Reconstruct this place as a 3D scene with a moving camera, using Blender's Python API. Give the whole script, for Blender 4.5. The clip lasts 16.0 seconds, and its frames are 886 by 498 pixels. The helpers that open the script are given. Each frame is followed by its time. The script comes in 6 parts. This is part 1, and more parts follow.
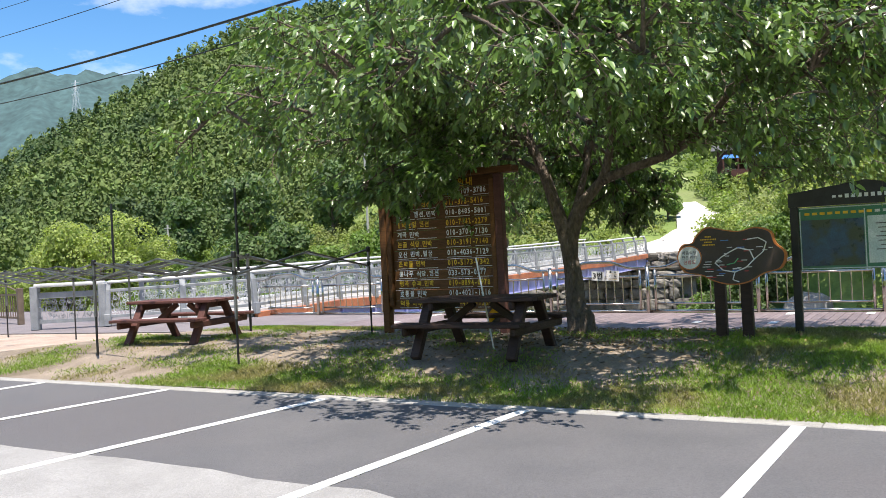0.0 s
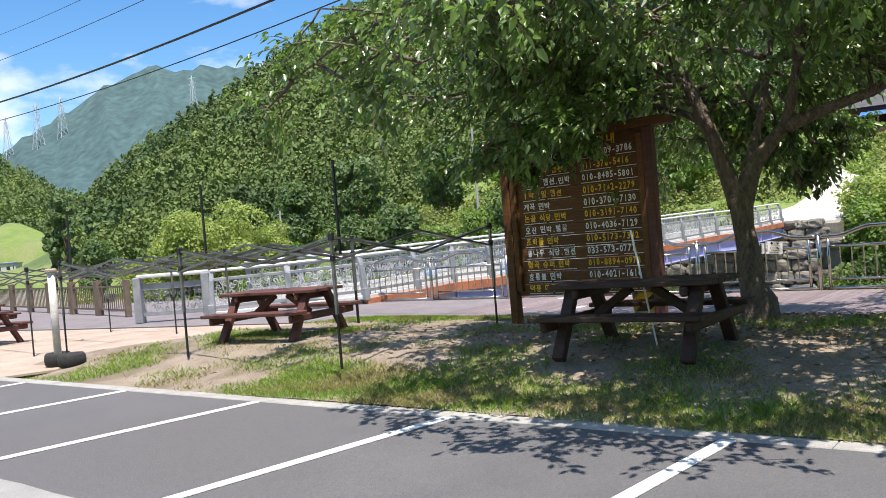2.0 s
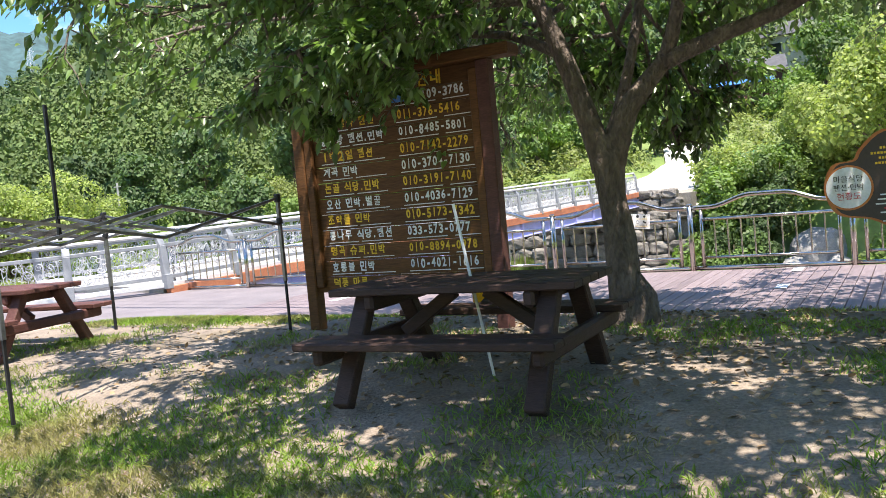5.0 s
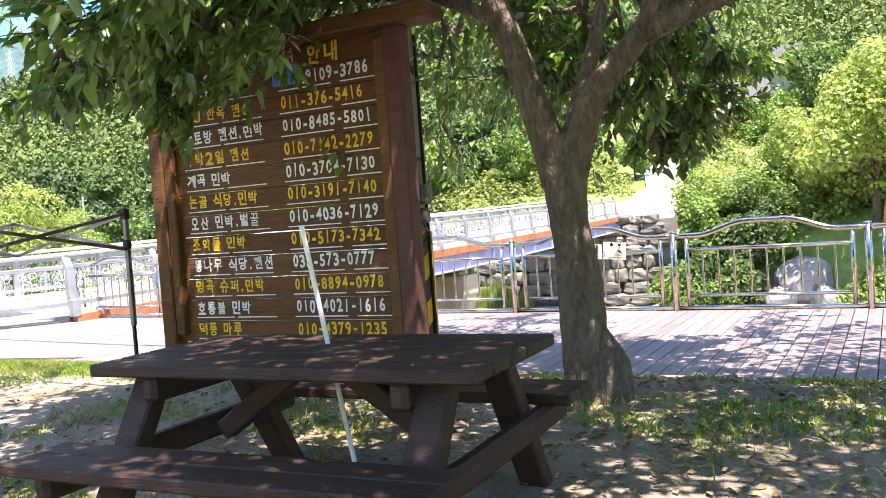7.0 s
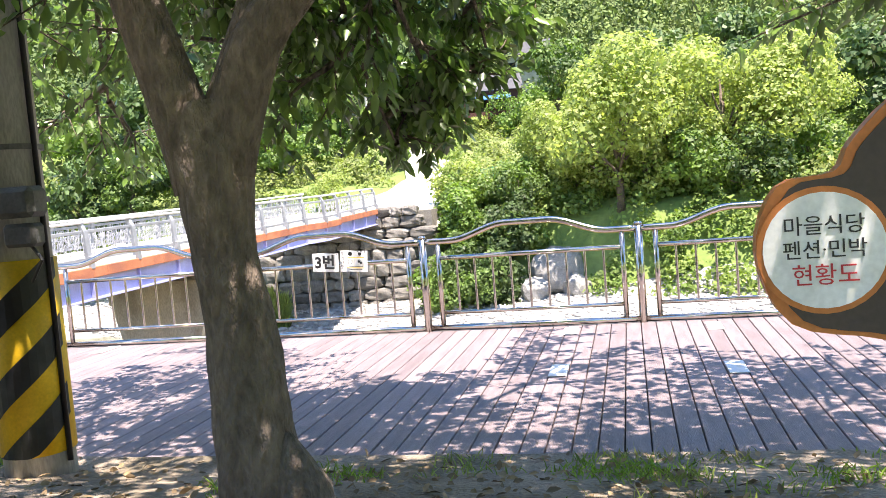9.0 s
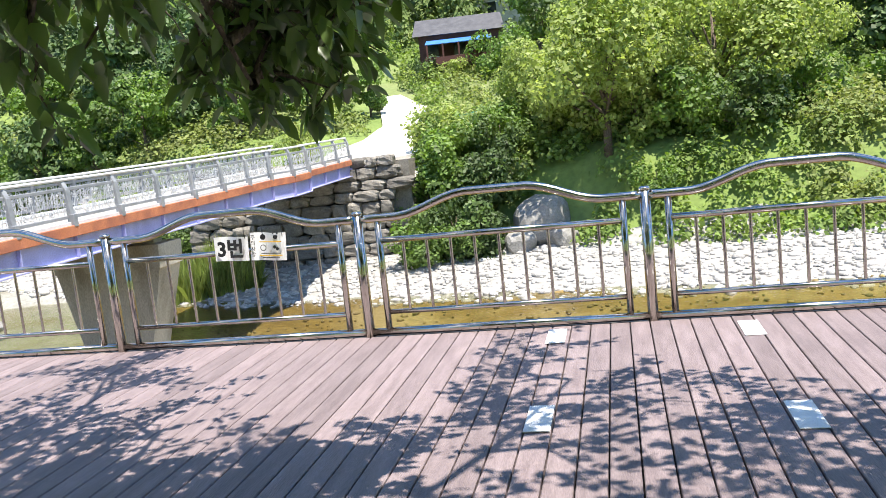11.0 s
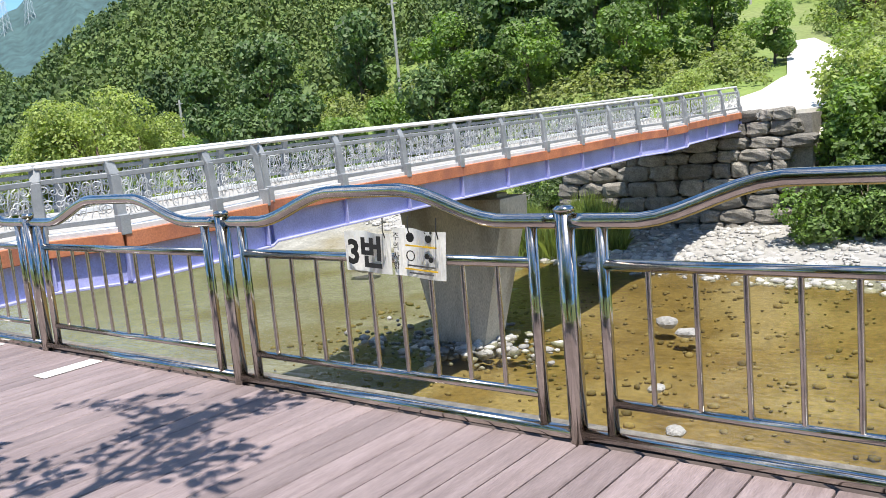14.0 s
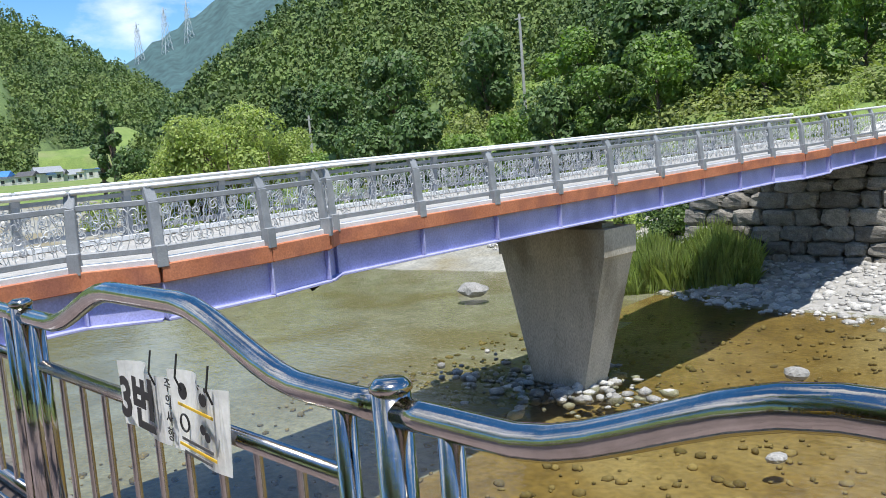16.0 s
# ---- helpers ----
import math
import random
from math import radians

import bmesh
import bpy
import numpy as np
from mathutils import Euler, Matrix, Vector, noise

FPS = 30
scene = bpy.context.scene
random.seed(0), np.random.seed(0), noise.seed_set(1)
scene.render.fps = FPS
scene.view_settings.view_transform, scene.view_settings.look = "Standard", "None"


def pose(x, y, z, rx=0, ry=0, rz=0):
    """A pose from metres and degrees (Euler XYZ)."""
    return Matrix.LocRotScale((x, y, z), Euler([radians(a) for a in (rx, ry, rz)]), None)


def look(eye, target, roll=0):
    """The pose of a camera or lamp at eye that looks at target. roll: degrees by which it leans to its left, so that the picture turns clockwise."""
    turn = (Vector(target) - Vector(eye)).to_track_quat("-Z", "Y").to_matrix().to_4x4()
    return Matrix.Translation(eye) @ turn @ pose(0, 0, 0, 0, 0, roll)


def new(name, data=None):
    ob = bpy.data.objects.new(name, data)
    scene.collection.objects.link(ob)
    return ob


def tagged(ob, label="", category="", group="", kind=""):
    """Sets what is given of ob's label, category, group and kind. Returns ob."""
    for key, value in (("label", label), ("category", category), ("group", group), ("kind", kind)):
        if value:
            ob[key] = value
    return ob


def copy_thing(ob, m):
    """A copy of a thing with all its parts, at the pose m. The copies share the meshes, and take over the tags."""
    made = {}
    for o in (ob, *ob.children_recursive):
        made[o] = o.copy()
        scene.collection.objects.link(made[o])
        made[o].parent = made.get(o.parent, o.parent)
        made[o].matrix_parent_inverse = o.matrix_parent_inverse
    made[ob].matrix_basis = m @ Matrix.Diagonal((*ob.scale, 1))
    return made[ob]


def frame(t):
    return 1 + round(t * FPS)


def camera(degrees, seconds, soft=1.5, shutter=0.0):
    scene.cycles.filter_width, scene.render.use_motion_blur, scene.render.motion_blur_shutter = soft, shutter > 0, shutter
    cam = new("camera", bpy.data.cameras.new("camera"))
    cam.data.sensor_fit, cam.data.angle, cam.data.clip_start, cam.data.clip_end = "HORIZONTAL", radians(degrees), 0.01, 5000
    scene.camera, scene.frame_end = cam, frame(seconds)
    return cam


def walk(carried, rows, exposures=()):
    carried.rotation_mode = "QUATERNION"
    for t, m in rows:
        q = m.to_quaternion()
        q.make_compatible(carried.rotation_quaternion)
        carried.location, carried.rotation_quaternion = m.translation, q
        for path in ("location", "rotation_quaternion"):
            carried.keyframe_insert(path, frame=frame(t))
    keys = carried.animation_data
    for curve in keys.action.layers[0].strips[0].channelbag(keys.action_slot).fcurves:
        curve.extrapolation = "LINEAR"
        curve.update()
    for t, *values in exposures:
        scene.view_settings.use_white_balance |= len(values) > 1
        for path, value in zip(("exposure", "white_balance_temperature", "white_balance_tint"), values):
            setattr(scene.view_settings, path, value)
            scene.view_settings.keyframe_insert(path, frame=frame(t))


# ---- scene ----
cam = camera(54.7, 16.0, soft=0.7)
METRES, EYE, TILT, LEAN, TURN = 18.3, 1.5, 0.0, 0.0, 30.8
ROWS = [
    (0.0, 0.0, 0.0, 0.0, 0.01, 0.17, 2.84),
    (0.5, -0.0094, 0.0295, -0.0007, -1.08, 0.07, 2.32),
    (1.0, -0.0132, 0.0612, -0.0011, -0.55, -0.22, 2.04),
    (1.5, -0.0184, 0.0921, -0.0006, 4.26, -0.49, 2.59),
    (2.0, -0.0204, 0.1218, -0.0007, 7.32, -0.78, 4.76),
    (2.5, -0.0207, 0.1518, 0.0002, 11.34, -0.93, 4.46),
    (3.0, -0.0194, 0.1799, 0.0005, 8.79, -1.52, 5.04),
    (3.5, -0.0124, 0.2097, 0.0, 3.88, -2.65, 5.28),
    (4.0, -0.0101, 0.2387, -0.0001, 1.99, -3.03, 5.44),
    (4.5, -0.0009, 0.268, -0.001, 1.82, -3.16, 5.52),
    (5.0, 0.0095, 0.296, -0.0027, -1.83, -3.46, 5.21),
    (7.5, 0.0591, 0.4498, -0.0058, -3.74, -1.55, 3.69),
    (8.0, 0.0735, 0.4809, -0.006, -8.1, -0.98, 3.46),
    (8.5, 0.0829, 0.5085, -0.0036, -17.53, -2.56, 3.62),
    (11.0, 0.1534, 0.6499, 0.0028, -19.69, -7.7, 6.07),
    (11.5, 0.168, 0.6784, 0.0029, -11.05, -5.26, 6.16),
    (12.0, 0.1781, 0.7058, 0.0008, -8.98, -6.89, 5.79),
    (12.5, 0.1916, 0.7339, -0.0024, 3.62, -6.05, 5.92),
    (13.0, 0.2042, 0.7629, -0.0049, 8.6, -6.4, 5.4),
    (13.5, 0.2229, 0.7929, -0.0076, 6.9, -7.28, 5.21),
    (14.0, 0.2391, 0.8245, -0.0067, 6.62, -8.3, 5.13),
    (14.5, 0.2493, 0.855, -0.0057, 9.92, -7.74, 5.67),
    (15.0, 0.2596, 0.8847, -0.0044, 15.77, -6.76, 5.27),
    (15.5, 0.2661, 0.9103, -0.0029, 15.6, -6.75, 5.14),
    (16.0, 0.2751, 0.9363, -0.0031, 15.63, -6.51, 4.52),
]
EXPOSURES = [(0.0, 0.72, 6750, 13), (2.5, 0.66, 6750, 13), (4.0, 0.95, 6650, 14), (5.0, 1.2, 6650, 15), (7.5, 1.95, 7050, 20), (8.5, 1.9, 7000, 20), (11.0, 1.14, 6700, 12), (12.5, 1.0, 6700, 12), (13.5, 0.92, 6700, 11), (14.5, 0.65, 6400, 11), (16.0, 0.5, 6250, 10)]
SUN_ELEV, SUN_AZ = 72.0, 126.0    # azimuth: degrees from +y towards +x
walk(cam, [(t, pose(0, 0, EYE, TILT, LEAN, TURN) @ pose(METRES * x, METRES * y, METRES * z, 90 + pitch, roll, yaw)) for t, x, y, z, yaw, pitch, roll in ROWS],
     exposures=EXPOSURES)

# ---- world and sun ----
world = bpy.data.worlds.new("sky")
scene.world = world
world.use_nodes = True
wn, wl = world.node_tree.nodes, world.node_tree.links
wn.clear()
sky = wn.new("ShaderNodeTexSky")
sky.sky_type = "NISHITA"
sky.sun_disc = False
sky.sun_elevation, sky.sun_rotation = radians(SUN_ELEV), radians(SUN_AZ)
sky.air_density, sky.dust_density, sky.ozone_density = 1.0, 0.2, 3.0
# fair-weather clouds, from noise on the dome
geo = wn.new("ShaderNodeTexCoord")
mp = wn.new("ShaderNodeMapping")
mp.inputs["Scale"].default_value = (1.0, 1.0, 2.2)
mp.inputs["Location"].default_value = (0.15, 0.3, 0.1)
cn = wn.new("ShaderNodeTexNoise")
cn.inputs["Scale"].default_value, cn.inputs["Detail"].default_value, cn.inputs["Roughness"].default_value = 2.6, 9.0, 0.56
cr = wn.new("ShaderNodeValToRGB")
cr.color_ramp.elements[0].position, cr.color_ramp.elements[1].position = 0.525, 0.665
cmix = wn.new("ShaderNodeMixRGB")
cmix.inputs["Color2"].default_value = (9.5, 9.7, 10.0, 1)
bg = wn.new("ShaderNodeBackground")
bg.inputs["Strength"].default_value = 0.10
wout = wn.new("ShaderNodeOutputWorld")
wl.new(geo.outputs["Generated"], mp.inputs["Vector"])
wl.new(mp.outputs["Vector"], cn.inputs["Vector"])
wl.new(cn.outputs["Fac"], cr.inputs["Fac"])
wl.new(cr.outputs["Color"], cmix.inputs["Fac"])
hs = wn.new("ShaderNodeHueSaturation")
hs.inputs["Saturation"].default_value, hs.inputs["Value"].default_value = 1.3, 1.25
wl.new(sky.outputs["Color"], hs.inputs["Color"])
wl.new(hs.outputs["Color"], cmix.inputs["Color1"])
wl.new(cmix.outputs["Color"], bg.inputs["Color"])
wl.new(bg.outputs["Background"], wout.inputs["Surface"])

sun_data = bpy.data.lights.new("sun", "SUN")
sun_data.energy, sun_data.angle, sun_data.color = 5.0, radians(0.53), (1.0, 0.955, 0.88)
sun = new("sun", sun_data)
se, sa = radians(SUN_ELEV), radians(SUN_AZ)
SUN_DIR = Vector((math.sin(sa) * math.cos(se), math.cos(sa) * math.cos(se), math.sin(se)))
sun.matrix_world = look((0, 0, 60), tuple(Vector((0, 0, 60)) - SUN_DIR))


# ---- materials ----
def material(name, c1, c2, scale=4.0, rough=0.7, metal=0.0, bump=0.2, fine=60.0, contrast=0.5, spec=0.5,
             stretch=(1, 1, 1), c3=None, s3=0.6, piece=0.0, translucent=0.0, bump_scale=None, obj=False, island=0.0):
    """Two-scale procedural surface: broad blotches, fine grain, an optional third colour in large patches, bump."""
    m = bpy.data.materials.new(name)
    m.use_nodes = True
    n, l = m.node_tree.nodes, m.node_tree.links
    b = n["Principled BSDF"]
    tc = n.new("ShaderNodeTexCoord")
    g = n.new("ShaderNodeNewGeometry")
    mp = n.new("ShaderNodeMapping")
    mp.inputs["Scale"].default_value = stretch
    l.new(tc.outputs["Object"] if obj else g.outputs["Position"], mp.inputs["Vector"])
    n1 = n.new("ShaderNodeTexNoise")
    n1.inputs["Scale"].default_value, n1.inputs["Detail"].default_value = scale, 6.0
    n1.inputs["Roughness"].default_value = 0.62
    n2 = n.new("ShaderNodeTexNoise")
    n2.inputs["Scale"].default_value, n2.inputs["Detail"].default_value = fine, 3.0
    for t in (n1, n2):
        l.new(mp.outputs["Vector"], t.inputs["Vector"])
    r1 = n.new("ShaderNodeValToRGB")
    r1.color_ramp.elements[0].position, r1.color_ramp.elements[1].position = 0.5 - 0.5 * contrast * 0.6, 0.5 + 0.5 * contrast * 0.6
    r1.color_ramp.elements[0].color, r1.color_ramp.elements[1].color = (*c1, 1), (*c2, 1)
    l.new(n1.outputs["Fac"], r1.inputs["Fac"])
    col = r1.outputs["Color"]
    if c3:
        n3 = n.new("ShaderNodeTexNoise")
        n3.inputs["Scale"].default_value, n3.inputs["Detail"].default_value = s3, 5.0
        l.new(mp.outputs["Vector"], n3.inputs["Vector"])
        r3 = n.new("ShaderNodeValToRGB")
        r3.color_ramp.elements[0].position, r3.color_ramp.elements[1].position = 0.48, 0.62
        l.new(n3.outputs["Fac"], r3.inputs["Fac"])
        x3 = n.new("ShaderNodeMixRGB")
        x3.inputs["Color2"].default_value = (*c3, 1)
        l.new(r3.outputs["Color"], x3.inputs["Fac"])
        l.new(col, x3.inputs["Color1"])
        col = x3.outputs["Color"]
    h = n.new("ShaderNodeHueSaturation")
    l.new(col, h.inputs["Color"])
    v = n.new("ShaderNodeMapRange")
    v.inputs["From Min"].default_value, v.inputs["From Max"].default_value = 0.25, 0.75
    v.inputs["To Min"].default_value, v.inputs["To Max"].default_value = 1 - 0.35 * contrast, 1 + 0.35 * contrast
    l.new(n2.outputs["Fac"], v.inputs["Value"])
    val = v.outputs["Result"]
    for amount, sock in ((piece, "o"), (island, "i")):
        if amount:
            src = n.new("ShaderNodeObjectInfo").outputs["Random"] if sock == "o" else g.outputs["Random Per Island"]
            pr = n.new("ShaderNodeMapRange")
            pr.inputs["To Min"].default_value, pr.inputs["To Max"].default_value = 1 - amount, 1 + amount
            l.new(src, pr.inputs["Value"])
            mu = n.new("ShaderNodeMath")
            mu.operation = "MULTIPLY"
            l.new(val, mu.inputs[0])
            l.new(pr.outputs["Result"], mu.inputs[1])
            val = mu.outputs["Value"]
    l.new(val, h.inputs["Value"])
    l.new(h.outputs["Color"], b.inputs["Base Color"])
    b.inputs["Metallic"].default_value = metal
    b.inputs["Specular IOR Level"].default_value = spec
    rr = n.new("ShaderNodeMapRange")
    rr.inputs["To Min"].default_value, rr.inputs["To Max"].default_value = max(0.02, rough - 0.12), min(1, rough + 0.12)
    l.new(n1.outputs["Fac"], rr.inputs["Value"])
    l.new(rr.outputs["Result"], b.inputs["Roughness"])
    if bump:
        bp = n.new("ShaderNodeBump")
        bp.inputs["Strength"].default_value = bump
        bp.inputs["Distance"].default_value = 0.02 if bump_scale is None else bump_scale
        l.new(n2.outputs["Fac"], bp.inputs["Height"])
        l.new(bp.outputs["Normal"], b.inputs["Normal"])
    if translucent:
        out = n["Material Output"]
        tr = n.new("ShaderNodeBsdfTranslucent")
        bright = n.new("ShaderNodeHueSaturation")
        bright.inputs["Value"].default_value = 1.9
        bright.inputs["Saturation"].default_value = 1.15
        l.new(h.outputs["Color"], bright.inputs["Color"])
        l.new(bright.outputs["Color"], tr.inputs["Color"])
        mx = n.new("ShaderNodeMixShader")
        mx.inputs["Fac"].default_value = translucent
        l.new(b.outputs["BSDF"], mx.inputs[1])
        l.new(tr.outputs["BSDF"], mx.inputs[2])
        l.new(mx.outputs["Shader"], out.inputs["Surface"])
    return m


def water_material():
    m = bpy.data.materials.new("river_water")
    m.use_nodes = True
    n, l = m.node_tree.nodes, m.node_tree.links
    n.clear()
    out = n.new("ShaderNodeOutputMaterial")
    tr = n.new("ShaderNodeBsdfTransparent")
    tr.inputs["Color"].default_value = (0.80, 0.81, 0.70, 1)
    gl = n.new("ShaderNodeBsdfGlossy")
    gl.inputs["Roughness"].default_value = 0.06
    fr = n.new("ShaderNodeFresnel")
    fr.inputs["IOR"].default_value = 1.33
    g = n.new("ShaderNodeNewGeometry")
    mp = n.new("ShaderNodeMapping")
    mp.inputs["Scale"].default_value = (0.7, 1.6, 1)
    nz = n.new("ShaderNodeTexNoise")
    nz.inputs["Scale"].default_value, nz.inputs["Detail"].default_value = 3.0, 4.0
    bp = n.new("ShaderNodeBump")
    bp.inputs["Strength"].default_value, bp.inputs["Distance"].default_value = 0.35, 0.05
    mx = n.new("ShaderNodeMixShader")
    l.new(g.outputs["Position"], mp.inputs["Vector"])
    l.new(mp.outputs["Vector"], nz.inputs["Vector"])
    l.new(nz.outputs["Fac"], bp.inputs["Height"])
    l.new(bp.outputs["Normal"], gl.inputs["Normal"])
    l.new(bp.outputs["Normal"], fr.inputs["Normal"])
    l.new(fr.outputs["Fac"], mx.inputs["Fac"])
    l.new(tr.outputs["BSDF"], mx.inputs[1])
    l.new(gl.outputs["BSDF"], mx.inputs[2])
    l.new(mx.outputs["Shader"], out.inputs["Surface"])
    return m


M_ASPHALT = material("asphalt", (0.10, 0.10, 0.105), (0.135, 0.132, 0.135), 1.2, 0.85, bump=0.7, fine=95, contrast=0.75, c3=(0.115, 0.11, 0.113), s3=0.3)
M_CONCRETE_LOT = material("pale_concrete", (0.24, 0.235, 0.225), (0.34, 0.335, 0.325), 2.0, 0.9, bump=0.5, fine=110, contrast=0.8)
M_FARROAD = material("sunbleached_concrete", (0.55, 0.52, 0.47), (0.68, 0.65, 0.60), 0.8, 0.9, bump=0.3, fine=20, contrast=0.5)
M_MESHGREEN = material("green_wire_coating", (0.10, 0.30, 0.18), (0.15, 0.38, 0.24), 5, 0.5, bump=0)
M_PAINT = material("road_paint", (0.72, 0.72, 0.70), (0.82, 0.82, 0.80), 6, 0.6, bump=0.3, fine=150, contrast=0.4)
M_KERB = material("kerb_concrete", (0.27, 0.26, 0.24), (0.40, 0.39, 0.365), 5, 0.85, bump=0.4, fine=90, contrast=0.7)
M_SOIL = material("dry_soil", (0.175, 0.138, 0.102), (0.33, 0.272, 0.21), 2.5, 0.95, bump=0.8, fine=45, contrast=0.9, c3=(0.15, 0.12, 0.075), s3=0.9)
M_SAND = material("sandy_path", (0.33, 0.25, 0.195), (0.45, 0.355, 0.285), 1.8, 0.95, bump=0.4, fine=80, contrast=0.6)
M_GRASS = material("grass", (0.13, 0.225, 0.035), (0.25, 0.34, 0.075), 1.6, 0.75, bump=0, fine=9, contrast=0.7, island=0.35, translucent=0.35, c3=(0.24, 0.23, 0.09), s3=0.8)
M_DECK = material("deck_boards", (0.168, 0.130, 0.131), (0.238, 0.190, 0.192), 3.0, 0.62, bump=0.35, fine=30, contrast=0.5, stretch=(6, 0.7, 1), piece=0.16)
M_DECK_BASE = material("deck_underlay", (0.05, 0.035, 0.03), (0.08, 0.06, 0.05), 3.0, 0.9)
M_ROAD = material("mauve_road", (0.165, 0.145, 0.15), (0.215, 0.19, 0.195), 1.5, 0.85, bump=0.4, fine=140, contrast=0.5)
M_STEEL = material("stainless_steel", (0.43, 0.40, 0.365), (0.52, 0.49, 0.455), 3.0, 0.13, metal=1.0, bump=0.03, fine=40, contrast=0.25)
M_GALV = material("painted_grey_steel", (0.21, 0.225, 0.24), (0.29, 0.305, 0.32), 3.0, 0.5, metal=0.0, bump=0.05, fine=60, contrast=0.4)
M_SCROLL = material("pale_scrollwork_steel", (0.42, 0.43, 0.44), (0.54, 0.55, 0.56), 3.0, 0.45, metal=0.0, bump=0.05, fine=60, contrast=0.3)
M_LITTER = material("fallen_leaves", (0.16, 0.10, 0.05), (0.34, 0.25, 0.14), 3, 0.9, bump=0, fine=20, contrast=0.8, island=0.4)
M_RAILCAP = material("pale_rail_cap", (0.62, 0.63, 0.64), (0.72, 0.73, 0.74), 3.0, 0.4, metal=0.2, bump=0.05, fine=60, contrast=0.3)
M_ORANGE = material("rust_orange_paint", (0.40, 0.135, 0.06), (0.52, 0.20, 0.10), 2.5, 0.7, bump=0.15, fine=30, contrast=0.6, c3=(0.33, 0.12, 0.07), s3=1.2)
M_LILAC = material("lilac_girder_paint", (0.32, 0.33, 0.58), (0.42, 0.43, 0.69), 1.5, 0.5, bump=0.1, fine=30, contrast=0.5, c3=(0.30, 0.31, 0.54), s3=0.7)
M_CONC = material("weathered_concrete", (0.38, 0.35, 0.285), (0.56, 0.52, 0.43), 1.2, 0.9, bump=0.4, fine=40, contrast=0.8, stretch=(1, 1, 0.35), c3=(0.30, 0.27, 0.21), s3=0.8)
M_STONE = material("granite_block", (0.10, 0.092, 0.078), (0.28, 0.26, 0.225), 3.0, 0.9, bump=0.7, fine=18, contrast=0.95, piece=0.32, bump_scale=0.06)
M_GRAVEL = material("river_gravel", (0.34, 0.33, 0.30), (0.52, 0.50, 0.47), 3.0, 0.9, bump=0.6, fine=25, contrast=0.6, island=0.3, bump_scale=0.05)
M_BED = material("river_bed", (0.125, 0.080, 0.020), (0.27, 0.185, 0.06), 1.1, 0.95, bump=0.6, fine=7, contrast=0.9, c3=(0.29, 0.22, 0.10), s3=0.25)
# greyer bed stones, with the water's sky sheen put into the colour too
M_BEDPALE = material("pale_bed_with_sheen", (0.19, 0.185, 0.155), (0.33, 0.32, 0.275), 1.1, 0.95, bump=0.6, fine=7, contrast=0.8, c3=(0.20, 0.175, 0.11), s3=0.25)
M_BOULDER = material("grey_boulder", (0.18, 0.175, 0.16), (0.33, 0.32, 0.295), 2.5, 0.9, bump=0.6, fine=20, contrast=0.8, bump_scale=0.05)
M_RUBBLE = material("grey_rubble", (0.20, 0.195, 0.18), (0.42, 0.41, 0.38), 3.0, 0.9, bump=0.6, fine=25, contrast=0.7, island=0.45, bump_scale=0.05)
M_WATER = water_material()
# timber brown darkened to carry the tree's shade on the near table
M_WOODDARK = material("shade_dark_timber", (0.030, 0.017, 0.013), (0.065, 0.036, 0.028), 5.0, 0.6, spec=0.3, bump=0.3, fine=40, contrast=0.7, stretch=(0.6, 3, 3), piece=0.12)
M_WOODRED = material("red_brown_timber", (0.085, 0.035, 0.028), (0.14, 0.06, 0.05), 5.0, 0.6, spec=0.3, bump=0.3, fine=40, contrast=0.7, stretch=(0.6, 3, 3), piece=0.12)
M_BOARD = material("brown_stained_boards", (0.095, 0.040, 0.013), (0.165, 0.075, 0.028), 4.0, 0.6, spec=0.25, bump=0.25, fine=25, contrast=0.8, stretch=(0.5, 3, 4), piece=0.15)
M_BARK = material("cherry_bark", (0.060, 0.044, 0.035), (0.230, 0.178, 0.135), 9.0, 0.9, bump=1.0, fine=30, contrast=1.1, stretch=(1, 1, 0.45), bump_scale=0.06)
M_LEAF = material("cherry_leaf", (0.080, 0.145, 0.034), (0.160, 0.240, 0.068), 1.3, 0.33, bump=0, fine=5, contrast=0.6, island=0.45, translucent=0.30, spec=0.9)
M_BUSH = material("bush_leaf", (0.10, 0.18, 0.03), (0.18, 0.27, 0.06), 0.6, 0.6, bump=0, fine=3, contrast=0.6, island=0.35, translucent=0.3, c3=(0.06, 0.10, 0.03), s3=0.15)
M_SCRUB = material("scrub_leaf", (0.10, 0.17, 0.03), (0.20, 0.27, 0.06), 0.3, 0.7, bump=0, fine=2, contrast=0.7, island=0.35, translucent=0.3, c3=(0.20, 0.23, 0.07), s3=0.1)
M_WILLOW = material("willow_leaf", (0.20, 0.265, 0.06), (0.31, 0.365, 0.115), 0.6, 0.6, bump=0, fine=1.2, contrast=0.6, island=0.3, translucent=0.38)
M_DARKTREE = material("deep_green_leaf", (0.055, 0.105, 0.03), (0.10, 0.16, 0.045), 0.6, 0.6, bump=0, fine=3, contrast=0.6, island=0.35, translucent=0.2)
M_WOODS = material("hill_woods", (0.078, 0.128, 0.028), (0.160, 0.212, 0.058), 0.06, 0.8, bump=0, fine=0.17, contrast=0.9, island=0.28, translucent=0.12, c3=(0.054, 0.098, 0.031), s3=0.025)
M_HILL = material("hill_ground", (0.06, 0.10, 0.03), (0.11, 0.16, 0.05), 0.15, 0.95, bump=0, fine=1.2, contrast=0.7)
M_MEADOW = material("bank_meadow", (0.10, 0.16, 0.03), (0.17, 0.23, 0.055), 0.25, 0.9, bump=0.4, fine=3, contrast=0.6, c3=(0.17, 0.20, 0.07), s3=0.08, bump_scale=0.1)
